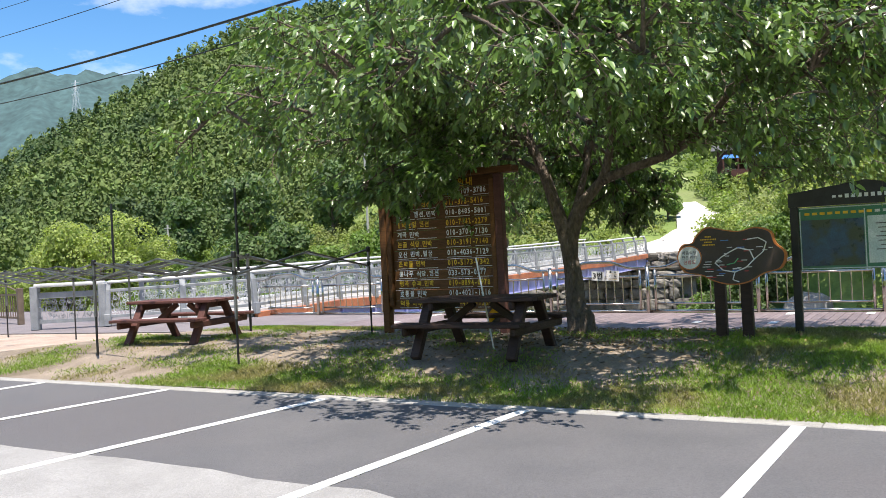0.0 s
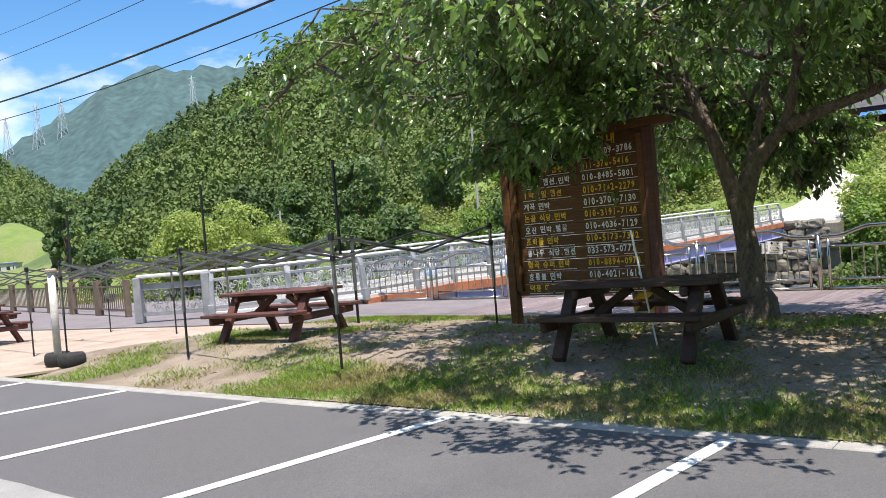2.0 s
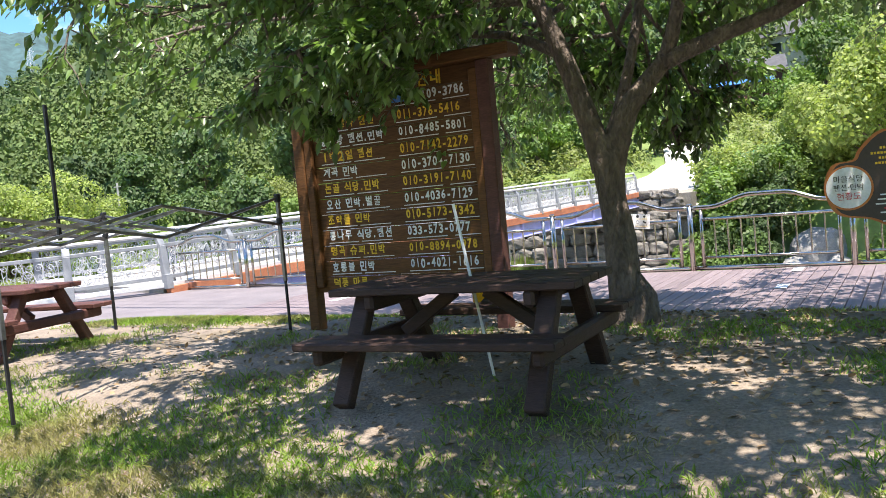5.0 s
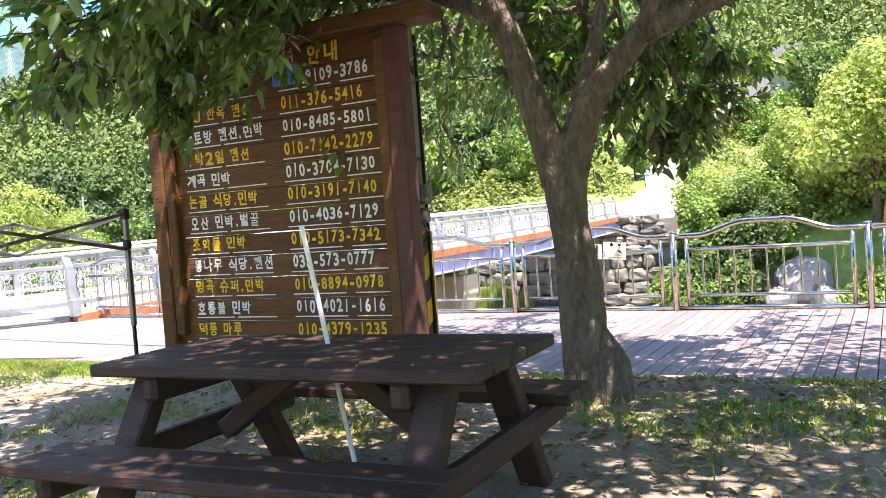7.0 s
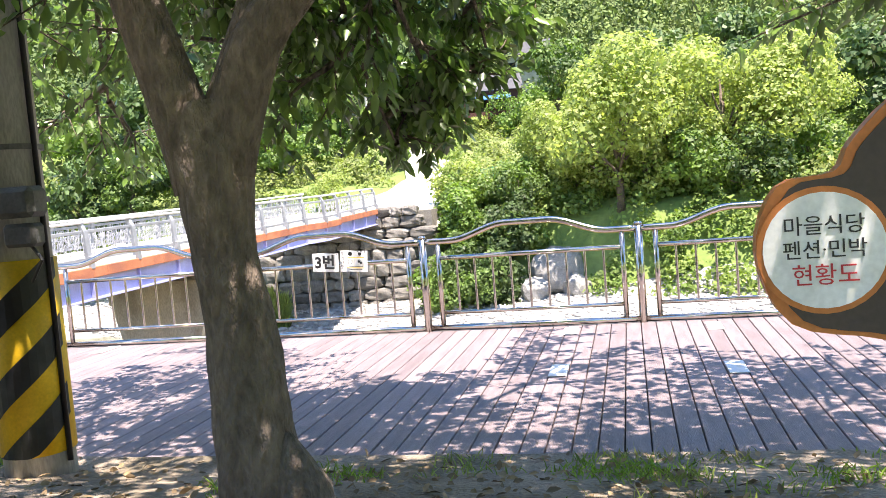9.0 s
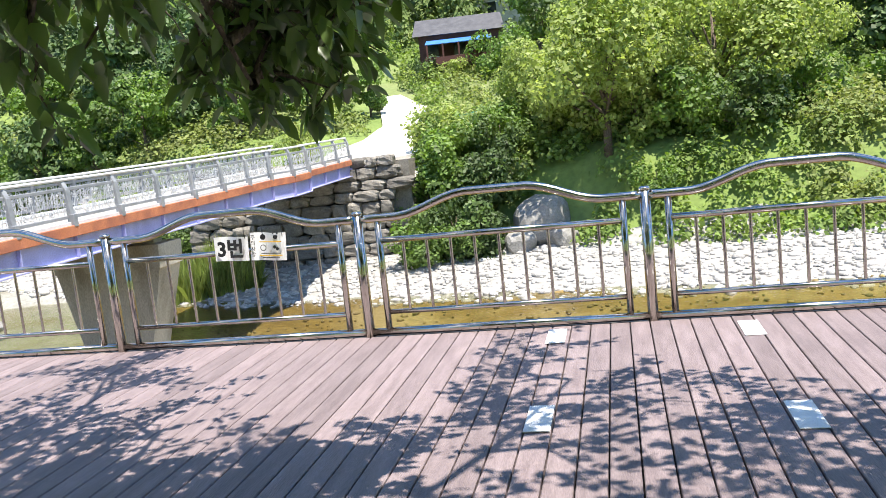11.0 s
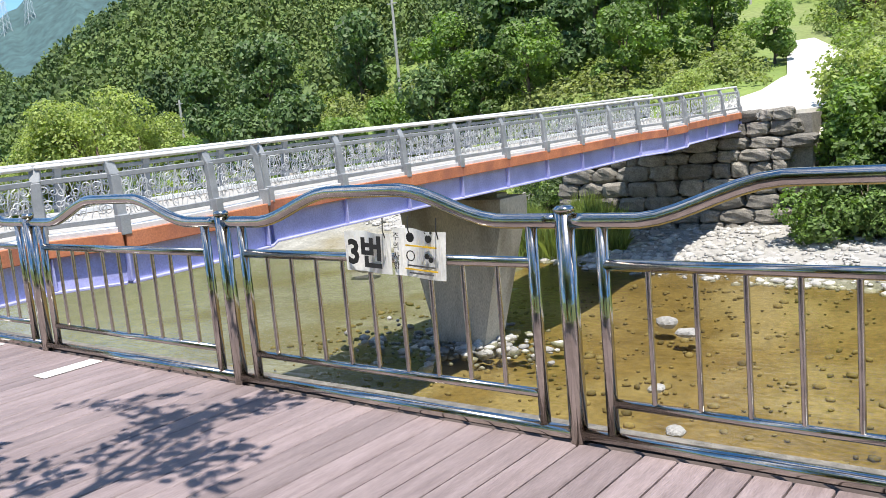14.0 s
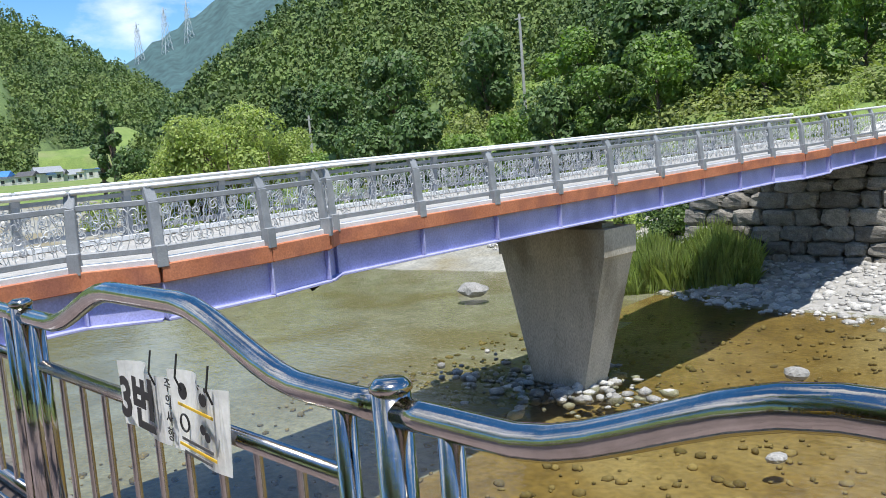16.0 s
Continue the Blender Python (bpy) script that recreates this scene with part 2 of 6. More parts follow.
# blue-green is air haze mixed into the ridge's base colour
M_FARHILL = material("haze_blue_ridge", (0.030, 0.068, 0.070), (0.058, 0.110, 0.112), 0.02, 1.0, bump=0, fine=0.09, contrast=1.0)
M_BLACK = material("black_steel", (0.014, 0.014, 0.016), (0.03, 0.03, 0.032), 6, 0.45, metal=0.3, bump=0.05, contrast=0.4)
M_DARKSTEEL = material("dull_steel_leg", (0.16, 0.16, 0.17), (0.26, 0.26, 0.27), 6, 0.35, metal=0.8, bump=0.05, contrast=0.4)
M_RUBBER = material("old_tyre_rubber", (0.015, 0.015, 0.016), (0.04, 0.039, 0.038), 9, 0.85, bump=0.3, contrast=0.6)
M_WHITEPOST = material("chalky_white_paint", (0.52, 0.50, 0.46), (0.68, 0.66, 0.62), 6, 0.8, bump=0.2, contrast=0.6)
M_YELLOW = material("hazard_yellow", (0.72, 0.42, 0.01), (0.80, 0.50, 0.02), 5, 0.5, bump=0.05, contrast=0.3)
M_HBLACK = material("hazard_black", (0.012, 0.012, 0.013), (0.025, 0.025, 0.026), 5, 0.5, bump=0.05, contrast=0.3)
M_WHITE = material("sign_white", (0.74, 0.74, 0.73), (0.82, 0.82, 0.81), 8, 0.6, bump=0.03, contrast=0.25)
M_TEXTYEL = material("letter_yellow", (0.74, 0.45, 0.02), (0.80, 0.52, 0.04), 8, 0.6, bump=0, contrast=0.2)
M_TEXTBLUE = material("letter_blue", (0.07, 0.22, 0.62), (0.10, 0.28, 0.70), 8, 0.6, bump=0, contrast=0.2)
M_TEXTPINK = material("letter_pink", (0.65, 0.13, 0.32), (0.7, 0.18, 0.38), 8, 0.6, bump=0, contrast=0.2)
M_TEXTGREEN = material("letter_green", (0.10, 0.45, 0.18), (0.14, 0.5, 0.22), 8, 0.6, bump=0, contrast=0.2)
M_SIGNBROWN = material("sign_face_brown", (0.045, 0.03, 0.026), (0.065, 0.045, 0.038), 5, 0.5, bump=0.05, contrast=0.4)
M_SIGNORANGE = material("sign_rim_orange", (0.50, 0.15, 0.03), (0.60, 0.2, 0.05), 5, 0.5, bump=0.05, contrast=0.4)
M_TEXTRED = material("letter_red", (0.5, 0.03, 0.04), (0.58, 0.05, 0.06), 8, 0.6, bump=0, contrast=0.2)
M_PANELGREEN = material("info_panel_green", (0.02, 0.14, 0.08), (0.03, 0.19, 0.11), 4, 0.3, bump=0, contrast=0.3)
M_PANELBLUE = material("photo_panel_blue", (0.008, 0.025, 0.075), (0.03, 0.11, 0.20), 6, 0.3, bump=0, contrast=0.9, c3=(0.03, 0.05, 0.03), s3=4.0)
M_PANELPALE = material("map_panel_pale", (0.42, 0.55, 0.55), (0.62, 0.68, 0.66), 4, 0.25, bump=0, contrast=0.6)
M_ROOFBLUE = material("blue_tarp", (0.04, 0.16, 0.5), (0.07, 0.22, 0.6), 2, 0.5)
M_ROOFDARK = material("dark_roof_tiles", (0.05, 0.05, 0.055), (0.09, 0.09, 0.095), 2, 0.7)
M_HOUSE = material("house_plaster", (0.5, 0.48, 0.44), (0.66, 0.64, 0.6), 1, 0.85)
M_GLASSDARK = material("dark_window", (0.02, 0.025, 0.03), (0.04, 0.045, 0.05), 2, 0.15, bump=0)
M_BROWNFENCE = material("brown_fence_paint", (0.12, 0.085, 0.06), (0.19, 0.14, 0.10), 3, 0.6)
M_POLEGREY = material("concrete_pole", (0.33, 0.325, 0.30), (0.48, 0.47, 0.44), 4, 0.85, bump=0.3, fine=60, contrast=0.6, stretch=(1, 1, 0.3))
M_GREYBOX = material("weathered_box", (0.07, 0.07, 0.072), (0.14, 0.14, 0.14), 5, 0.6)


# ---- mesh helpers ----
class Mesh:
    """Collects vertices and faces, then becomes one mesh."""

    def __init__(self):
        self.v, self.f = [], []

    def add(self, verts, faces):
        k = len(self.v)
        self.v.extend([tuple(p) for p in verts])
        self.f.extend([tuple(k + i for i in f) for f in faces])
        return self

    def box(self, c, s, m=None, bevel=0.0):
        """A box about c with sizes s; chamfered on all edges if bevel is given; m turns it about c."""
        hx, hy, hz = s[0] / 2, s[1] / 2, s[2] / 2
        b = min(bevel, hx * 0.8, hy * 0.8, hz * 0.8)
        R = m.to_3x3() if m is not None else None
        C = Vector(c)
        put = (lambda p: C + R @ Vector(p)) if R is not None else (lambda p: C + Vector(p))
        if b <= 0:
            vs = [put((x * hx, y * hy, z * hz)) for z in (-1, 1) for y in (-1, 1) for x in (-1, 1)]
            return self.add(vs, [(0, 2, 3, 1), (4, 5, 7, 6), (0, 1, 5, 4), (2, 6, 7, 3), (0, 4, 6, 2), (1, 3, 7, 5)])
        vs, ids = [], {}
        for sx in (-1, 1):
            for sy in (-1, 1):
                for sz in (-1, 1):
                    for a in range(3):
                        q = [sx * (hx - b), sy * (hy - b), sz * (hz - b)]
                        q[a] = (sx * hx, sy * hy, sz * hz)[a]
                        ids[sx, sy, sz, a] = len(vs)
                        vs.append(put(q))
        fs = []
        for a in range(3):
            u, w = (a + 1) % 3, (a + 2) % 3
            for s_ in (-1, 1):
                ring = []
                for su, sw in ((-1, -1), (1, -1), (1, 1), (-1, 1)):
                    k = [0, 0, 0]
                    k[a], k[u], k[w] = s_, su, sw
                    ring.append(ids[(*k, a)])
                fs.append(tuple(ring if s_ > 0 else ring[::-1]))
            for su in (-1, 1):
                for sw in (-1, 1):
                    k0, k1 = [0, 0, 0], [0, 0, 0]
                    k0[a], k1[a] = -1, 1
                    k0[u] = k1[u] = su
                    k0[w] = k1[w] = sw
                    q = (ids[(*k0, u)], ids[(*k1, u)], ids[(*k1, w)], ids[(*k0, w)])
                    fs.append(q if su * sw > 0 else q[::-1])
        for sx in (-1, 1):
            for sy in (-1, 1):
                for sz in (-1, 1):
                    q = (ids[sx, sy, sz, 0], ids[sx, sy, sz, 1], ids[sx, sy, sz, 2])
                    fs.append(q if sx * sy * sz > 0 else q[::-1])
        return self.add(vs, fs)

    def beam(self, a, b, w, h, bevel=0.0, up=(0, 0, 1)):
        """A rectangular bar from a to b, w wide and h high."""
        a, b = Vector(a), Vector(b)
        d = (b - a)
        L = d.length
        x = d.normalized()
        u = Vector(up)
        y = u.cross(x)
        if y.length < 1e-4:
            y = Vector((0, 1, 0)).cross(x)
        y.normalize()
        z = x.cross(y)
        R = Matrix((x, y, z)).transposed()
        return self.box((a + b) / 2, (L, w, h), R, bevel)

    def tube(self, pts, radii, seg=10, caps=True):
        """A round tube through pts."""
        pts = [Vector(p) for p in pts]
        if not isinstance(radii, (list, tuple)):
            radii = [radii] * len(pts)
        vs, fs = [], []
        n = len(pts)
        ref = None
        for i, p in enumerate(pts):
            d = (pts[min(i + 1, n - 1)] - pts[max(i - 1, 0)]).normalized()
            if ref is None:
                ref = d.orthogonal().normalized()
            ref = (ref - d * ref.dot(d)).normalized()
            o = d.cross(ref)
            for k in range(seg):
                a = 2 * math.pi * k / seg
                vs.append(p + (ref * math.cos(a) + o * math.sin(a)) * radii[i])
        for i in range(n - 1):
            for k in range(seg):
                k2 = (k + 1) % seg
                fs.append((i * seg + k, i * seg + k2, (i + 1) * seg + k2, (i + 1) * seg + k))
        if caps:
            fs.append(tuple(range(seg))[::-1])
            fs.append(tuple((n - 1) * seg + k for k in range(seg)))
        return self.add(vs, fs)

    def prism(self, outline, z0, z1, m=None):
        """An outline in the xy plane, extruded from z0 to z1, moved by m."""
        k = len(outline)
        T = m if m is not None else Matrix.Identity(4)
        vs = [T @ Vector((x, y, z)) for z in (z0, z1) for x, y in outline]
        fs = [tuple(range(k))[::-1], tuple(range(k, 2 * k))] + [(i, (i + 1) % k, k + (i + 1) % k, k + i) for i in range(k)]
        return self.add(vs, fs)

    def object(self, name, mat, parent=None, smooth=False, label=""):
        me = bpy.data.meshes.new(name)
        me.from_pydata(self.v, [], self.f)
        me.materials.append(mat)
        if smooth:
            me.polygons.foreach_set("use_smooth", [True] * len(me.polygons))
        me.update()
        ob = new(name, me)
        if parent is not None:
            ob.parent = parent
        if label:
            ob["label"] = label
        return ob


def base(name, loc, label, category, group="", rz=0.0, kind=""):
    """An empty at a thing's foot, to carry its parts."""
    e = new(name)
    e.matrix_basis = pose(*loc, 0, 0, rz)
    return tagged(e, label, category, group, kind)


def structure(ob, label="", category=""):
    return tagged(ob, label, category, "", "structure")


def smoothstep(a, b, x):
    t = min(1.0, max(0.0, (x - a) / (b - a)))
    return t * t * (3 - 2 * t)


def lettering(body, size, mat, m, name, parent, depth=0.002, align="CENTER", label="", fit=None, bold=0.0):
    """Words as a thin raised mesh, upright in the xz plane of m."""
    cu = bpy.data.curves.new(name, "FONT")
    cu.body, cu.size, cu.align_x, cu.align_y = body, size, align, "CENTER"
    cu.extrude, cu.resolution_u, cu.offset = depth, 2, bold
    tmp = bpy.data.objects.new(name, cu)
    scene.collection.objects.link(tmp)
    bpy.context.view_layer.update()
    me = bpy.data.meshes.new_from_object(tmp)
    bpy.data.objects.remove(tmp)
    bpy.data.curves.remove(cu)
    me.name = name
    me.materials.clear()
    me.materials.append(mat)
    k = 1.0
    if fit and len(me.vertices):
        xs = [v.co.x for v in me.vertices]
        k = fit / max(1e-3, max(xs) - min(xs))
    me.transform(m @ pose(0, 0, 0, 90, 0, 0) @ Matrix.Diagonal((k, 1, 1, 1)))
    ob = new(name, me)
    ob.parent = parent
    if label:
        ob["label"] = label
    return ob


def np_object(name, verts, faces, mat, parent=None, mats=None, index=None, smooth=False):
    """A mesh object from arrays: verts (n, 3), faces (m, k)."""
    me = bpy.data.meshes.new(name)
    k = faces.shape[1]
    me.vertices.add(len(verts))
    me.vertices.foreach_set("co", np.ascontiguousarray(verts, dtype=np.float32).ravel())
    me.loops.add(faces.size)
    me.loops.foreach_set("vertex_index", np.ascontiguousarray(faces, dtype=np.int32).ravel())
    me.polygons.add(len(faces))
    me.polygons.foreach_set("loop_start", np.arange(0, faces.size, k, dtype=np.int32))
    for mm in (mats or [mat]):
        me.materials.append(mm)
    if index is not None:
        me.polygons.foreach_set("material_index", np.ascontiguousarray(index, dtype=np.int32))
    if smooth:
        me.polygons.foreach_set("use_smooth", np.ones(len(faces), dtype=bool))
    me.update(calc_edges=True)
    ob = new(name, me)
    if parent is not None:
        ob.parent = parent
    return ob


RNG = np.random.default_rng(7)


def unit(v):
    return v / np.maximum(1e-9, np.linalg.norm(v, axis=-1, keepdims=True))


def leaf_arrays(points, along, size, width=0.42, rng=RNG, droop=0.25, spread=0.35):
    """Pointed leaves, folded along the midrib: six vertices and two quads each, growing from points along the given ways."""
    n = len(points)
    a = unit(along + rng.normal(0, spread, (n, 3)))
    up = unit(np.array([0, 0, 1.0]) + rng.normal(0, 0.45, (n, 3)))
    side = unit(np.cross(a, up))
    up = np.cross(side, a)
    L = (size * rng.uniform(0.65, 1.25, n))[:, None]
    W = L * width
    p = points
    down = np.array([0, 0, -1.0]) * L * droop
    tip = p + a * L + down
    mid1 = p + a * L * 0.35
    mid2 = p + a * L * 0.72 + down * 0.45
    v = np.stack([p, mid1 + side * W * 0.5 + up * L * 0.06, mid2 + side * W * 0.36 + up * L * 0.05, tip,
                  mid2 - side * W * 0.36 + up * L * 0.05, mid1 - side * W * 0.5 + up * L * 0.06], 1)
    k = (np.arange(n) * 6)[:, None]
    f = np.concatenate([k + np.array([0, 1, 2, 3]), k + np.array([0, 3, 4, 5])], 0)
    return v.reshape(-1, 3), f


def tuft_arrays(points, out, size, rng=RNG):
    """Ragged leaf tufts for foliage at a distance: one bent kite each, facing roughly outwards."""
    n = len(points)
    nrm = unit(out + rng.normal(0, 0.55, (n, 3)))
    a = unit(np.cross(nrm, rng.normal(0, 1, (n, 3))))
    b = np.cross(nrm, a)
    s = (size * rng.uniform(0.6, 1.4, n))[:, None]
    v = np.stack([points - a * s * 0.5, points + b * s * rng.uniform(0.2, 0.5, (n, 1)) - nrm * s * 0.12,
                  points + a * s * rng.uniform(0.4, 0.7, (n, 1)), points - b * s * rng.uniform(0.2, 0.5, (n, 1)) - nrm * s * 0.12], 1)
    f = (np.arange(n) * 4)[:, None] + np.array([0, 1, 2, 3])
    return v.reshape(-1, 3), f


# ---- the lie of the land ----
def interp(x, table):
    return float(np.interp(x, [t[0] for t in table], [t[1] for t in table]))


RIDGE = ((-90, .12), (-40, .2), (0, .27), (30, .31), (45, .262), (51, .198), (54, .163), (57, .130), (59, .106), (61, .073), (63, .040), (65, .012), (67, 0), (90, 0))
FOOT = ((-90, 80), (0, 78), (30, 80), (45, 95), (55, 115), (65, 150), (90, 200))


def waterline(x):
    return interp(x, ((-80, 62), (-45, 56), (-28, 50), (-20, 46.5), (-14, 45.5), (0, 43.5), (30, 42)))


def land(x, y):
    """Height of the bare ground."""
    if y <= 18.62:
        return -0.16
    dx, dy = x + 4.0, y - 12.0
    r, b = math.hypot(dx, dy), math.degrees(math.atan2(-dx, dy))
    fade = smoothstep(-130, -75, x)
    yw = waterline(x)
    bank = yw + 7.5
    if y < yw:
        bed = -5.5 + 0.12 * noise.noise((x * 0.3, y * 0.3, 0)) + 0.45 * smoothstep(yw - 7, yw, y)
    elif y < bank:
        bed = -5.05 + 0.75 * (y - yw) / 7.5 + 0.1 * noise.noise((x * 0.4, y * 0.4, 3))
    else:
        top = 0.35 if x > -30 else 0.35 - 1.3 * smoothstep(-30, -60, x)
        bed = -4.3 + (top + 4.3) * smoothstep(bank, bank + 5.0, y)
    z = bed * fade + (-1.4) * (1 - fade)
    rf, e = interp(b, FOOT), interp(b, RIDGE)
    z += rise(r, b)
    if r > rf:
        k = min(1.0, (r - rf) / (265 - rf)) if r < 265 else max(0.0, 1 - (r - 265) / 500)
        n = 1 + 0.10 * noise.noise((b * 0.09, r * 0.012, 1.7)) + 0.05 * noise.noise((b * 0.35, r * 0.03, 4.0))
        z = max(z * (1 - k), 0) + (e * 265 + 1.5) * k * (n if r < 265 else 1.0)
    return z


def rise(r, b):
    """The far bank climbs from the river towards the hill."""
    return interp(b, ((-40, .2), (20, .22), (35, .15), (48, .08), (62, 0.0), (90, 0))) * max(0.0, min(r, interp(b, FOOT)) - 47)


def axis(*runs):
    out = []
    for a, b, s in runs:
        out += list(np.arange(a, b, s))
    return out + [runs[-1][1]]


gx = axis((-2600, -600, 250), (-600, -300, 30), (-300, -80, 9), (-80, -30, 3), (-30, 12, 1.5), (12, 60, 4), (60, 300, 20), (300, 2600, 230))
gy = axis((-1500, -100, 200), (-100, 0, 20), (0, 18.62, 6.2)) + axis((18.7, 60, 1.3), (60, 130, 3.5), (130, 300, 9), (300, 600, 30), (600, 2600, 250))
gv = np.array([(x, y, land(x, y)) for y in gy for x in gx])
nx, ny = len(gx), len(gy)
gi = np.arange(nx * ny).reshape(ny, nx)
gf = np.stack([gi[:-1, :-1], gi[:-1, 1:], gi[1:, 1:], gi[1:, :-1]], -1).reshape(-1, 4)
gc = gv[gf].mean(1)
gyw = np.array([waterline(x) for x in gc[:, 0]])
idx = np.zeros(len(gf), dtype=int)
river = (gc[:, 1] > 18.6) & (gc[:, 1] < gyw) & (gc[:, 0] > -125)
gravel = (gc[:, 1] >= gyw) & (gc[:, 1] < gyw + 8.5) & (gc[:, 0] > -70)
gr = np.hypot(gc[:, 0] + 4, gc[:, 1] - 12)
hillside = (gr > 100) & (gc[:, 2] > 2.5)
idx[river], idx[gravel], idx[hillside] = 1, 2, 3
# western reach takes the greyer bed colour that includes the sky sheen
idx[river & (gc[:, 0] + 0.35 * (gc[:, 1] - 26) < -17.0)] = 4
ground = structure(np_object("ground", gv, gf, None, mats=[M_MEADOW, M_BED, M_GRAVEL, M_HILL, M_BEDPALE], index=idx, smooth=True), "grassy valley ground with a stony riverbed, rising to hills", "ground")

# distant mountains
def far_ridge(name, r, table, mat, label, depth=500):
    vs, fs = [], []
    n = 140
    b0, b1 = table[0][0], table[-1][0]
    for i in range(n + 1):
        b = b0 + (b1 - b0) * i / n
        e = interp(b, table) * (1 + 0.05 * noise.noise((b * 0.5, 0.3, 2)) + 0.03 * noise.noise((b * 1.9, 0.3, 5)))
        for k in range(9):
            q = k / 8
            rr = r + depth * q * 0.9 + 30 * noise.noise((b * 0.6, q * 4, 7))
            h = e * (r + depth) * q ** 0.9
            vs.append((-4 - rr * math.sin(radians(b)), 12 + rr * math.cos(radians(b)), h - 8))
    for i in range(n):
        for k in range(8):
            a = i * 9 + k
            fs.append((a, a + 9, a + 10, a + 1))
    return structure(np_object(name, np.array(vs), np.array(fs), mat, smooth=True), label, "mountain")


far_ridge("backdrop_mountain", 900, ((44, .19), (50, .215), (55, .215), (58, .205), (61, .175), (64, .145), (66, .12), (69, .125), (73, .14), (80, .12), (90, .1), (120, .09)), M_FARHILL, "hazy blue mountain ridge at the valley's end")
HILL2 = ((60, .06), (62, .085), (63.4, .098), (65, .116), (67.5, .14), (70, .165), (73.7, .198), (77, .215), (84, .235), (95, .2), (120, .12))
far_ridge("backdrop_hill", 330, HILL2, M_HILL, "wooded green hill closing the valley", depth=220)

# unseen hill behind the camera, added to darken steel reflections and cut ambient light
far_ridge("backdrop_hill", 170, ((118, .12), (135, .2), (160, .27), (190, .25), (215, .29), (245, .24), (270, .26), (292, .2)), M_WOODS, "unseen wooded hill behind the camera, added to dim reflections and sky light", depth=220)

# the river
wv = np.array([(-125, 18.66, -5.0), (40, 18.66, -5.0), (40, 60, -5.0), (-125, 66, -5.0)])
water = structure(np_object("water", wv, np.array([[0, 1, 2, 3]]), M_WATER), "clear shallow river over amber stones", "river")

# retaining wall under the promenade
w = Mesh()
w.box((-30, 18.60, -2.9), (140, 0.16, 5.6))
structure(w.object("retaining_wall", M_STONE), "concrete river retaining wall under the promenade", "wall")

# parking lot
p = Mesh()
p.box((-5, -3.0, -0.125), (70, 21.3, 0.05))
structure(p.object("parking_lot", M_ASPHALT), "grey asphalt parking lot", "parking lot")
# older pale concrete strip beside the asphalt
pts = [(x, 4.72 + 0.14 * noise.noise((x * 0.6, 0, 0)) + 0.05 * noise.noise((x * 2.3, 0, 0))) for x in np.arange(-40, -3.0, 0.5)]
pts2 = [(-3.0, 4.55), (-2.2, 4.1), (-1.4, 3.2), (-1.0, 2.0), (-1.0, -12), (-40, -12)]
p = Mesh().prism(pts + pts2, -0.101, -0.096)
structure(p.object("concrete_strip", M_CONCRETE_LOT), "worn pale concrete strip in the parking lot", "pavement")
markings = base("parking_markings", (0, 0, -0.1), "white painted parking bay lines on asphalt", "road marking", kind="structure")
for k, (xa, xb) in enumerate(((1.30, 1.25), (-1.17, -1.32), (-3.68, -4.02), (-6.17, -6.55), (-8.75, -9.2), (-11.3, -11.8), (-13.9, -14.4))):
    a, b = Vector((xa, 7.58, 0.006)), Vector((xb - (0.25 if k > 2 else 0), 2.6, 0.007))
    Mesh().beam(a, b, 0.115, 0.006).object("bay_line", M_PAINT, markings)

# flush kerb between asphalt and lawn
kerb = base("kerb", (0, 0, 0), "pale flush concrete kerb along the lawn", "kerb", kind="structure")
x = -15.0
while x < 6:
    L = 1.0
    Mesh().box((x + L / 2, 7.69, -0.125), (L - 0.006, 0.20, 0.07), bevel=0.008).object("kerb_stone", M_KERB, kerb)
    x += L


def lawn_z(x, y):
    z = -0.09 + 0.265 * smoothstep(7.75, 10.2, y) - 0.20 * smoothstep(12.6, 13.95, y)
    z += 0.02 * noise.noise((x * 0.6, y * 0.6, 0)) + 0.008 * noise.noise((x * 2.5, y * 2.5, 0))
    return z - 0.10 * smoothstep(-13.2, -15.5, x)


def lawn_south(x):
    return 7.78


def lawn_north(x):
    return interp(x, ((-16, 9.0), (-13.5, 11.3), (-12, 13.6), (-9.5, 14.2), (-7, 14.0), (6, 13.86)))


def lawn_west(y):
    return -14.9 + 0.35 * (y - 7.8)


lx = np.arange(-16, 6.01, 0.2)
lv, lf = [], []
rows_n = 34
for xx in lx:
    n_ = lawn_north(xx)
    for j in range(rows_n):
        yy = lawn_south(xx) + (n_ - lawn_south(xx)) * j / (rows_n - 1)
        lv.append((xx, yy, lawn_z(xx, yy)))
for i in range(len(lx) - 1):
    for j in range(rows_n - 1):
        a = i * rows_n + j
        lf.append((a, a + rows_n, a + rows_n + 1, a + 1))
structure(np_object("lawn_ground", np.array(lv), np.array(lf), M_SOIL, smooth=True), "dry soil bed of the patchy lawn", "ground")

# sandy path on the west of the lawn, and the mauve road to the bridge
Mesh().prism([(-60, 7.7), (-15.0, 7.7), (-12.6, 14.4), (-18, 13.6), (-23, 12.9), (-32, 12.2), (-60, 12.0)], -0.12, -0.085).object("sandy_path", M_SAND)
structure(bpy.data.objects["sandy_path"], "pale sandy footpath between lawn and road", "path")
Mesh().prism([(-90, 11.9), (-32, 12.3), (-23, 13.0), (-18, 13.7), (-12.4, 14.5), (-12.4, 18.55), (-20.9, 18.55), (-24, 21), (-50, 20), (-90, 20)], -0.12, -0.07).object("road", M_ROAD)
structure(bpy.data.objects["road"], "mauve-grey road leading to the bridge", "road")
# ---- promenade deck ----
deck = base("deck", (0, 0, 0), "reddish-brown timber boardwalk along the river", "boardwalk", kind="structure")
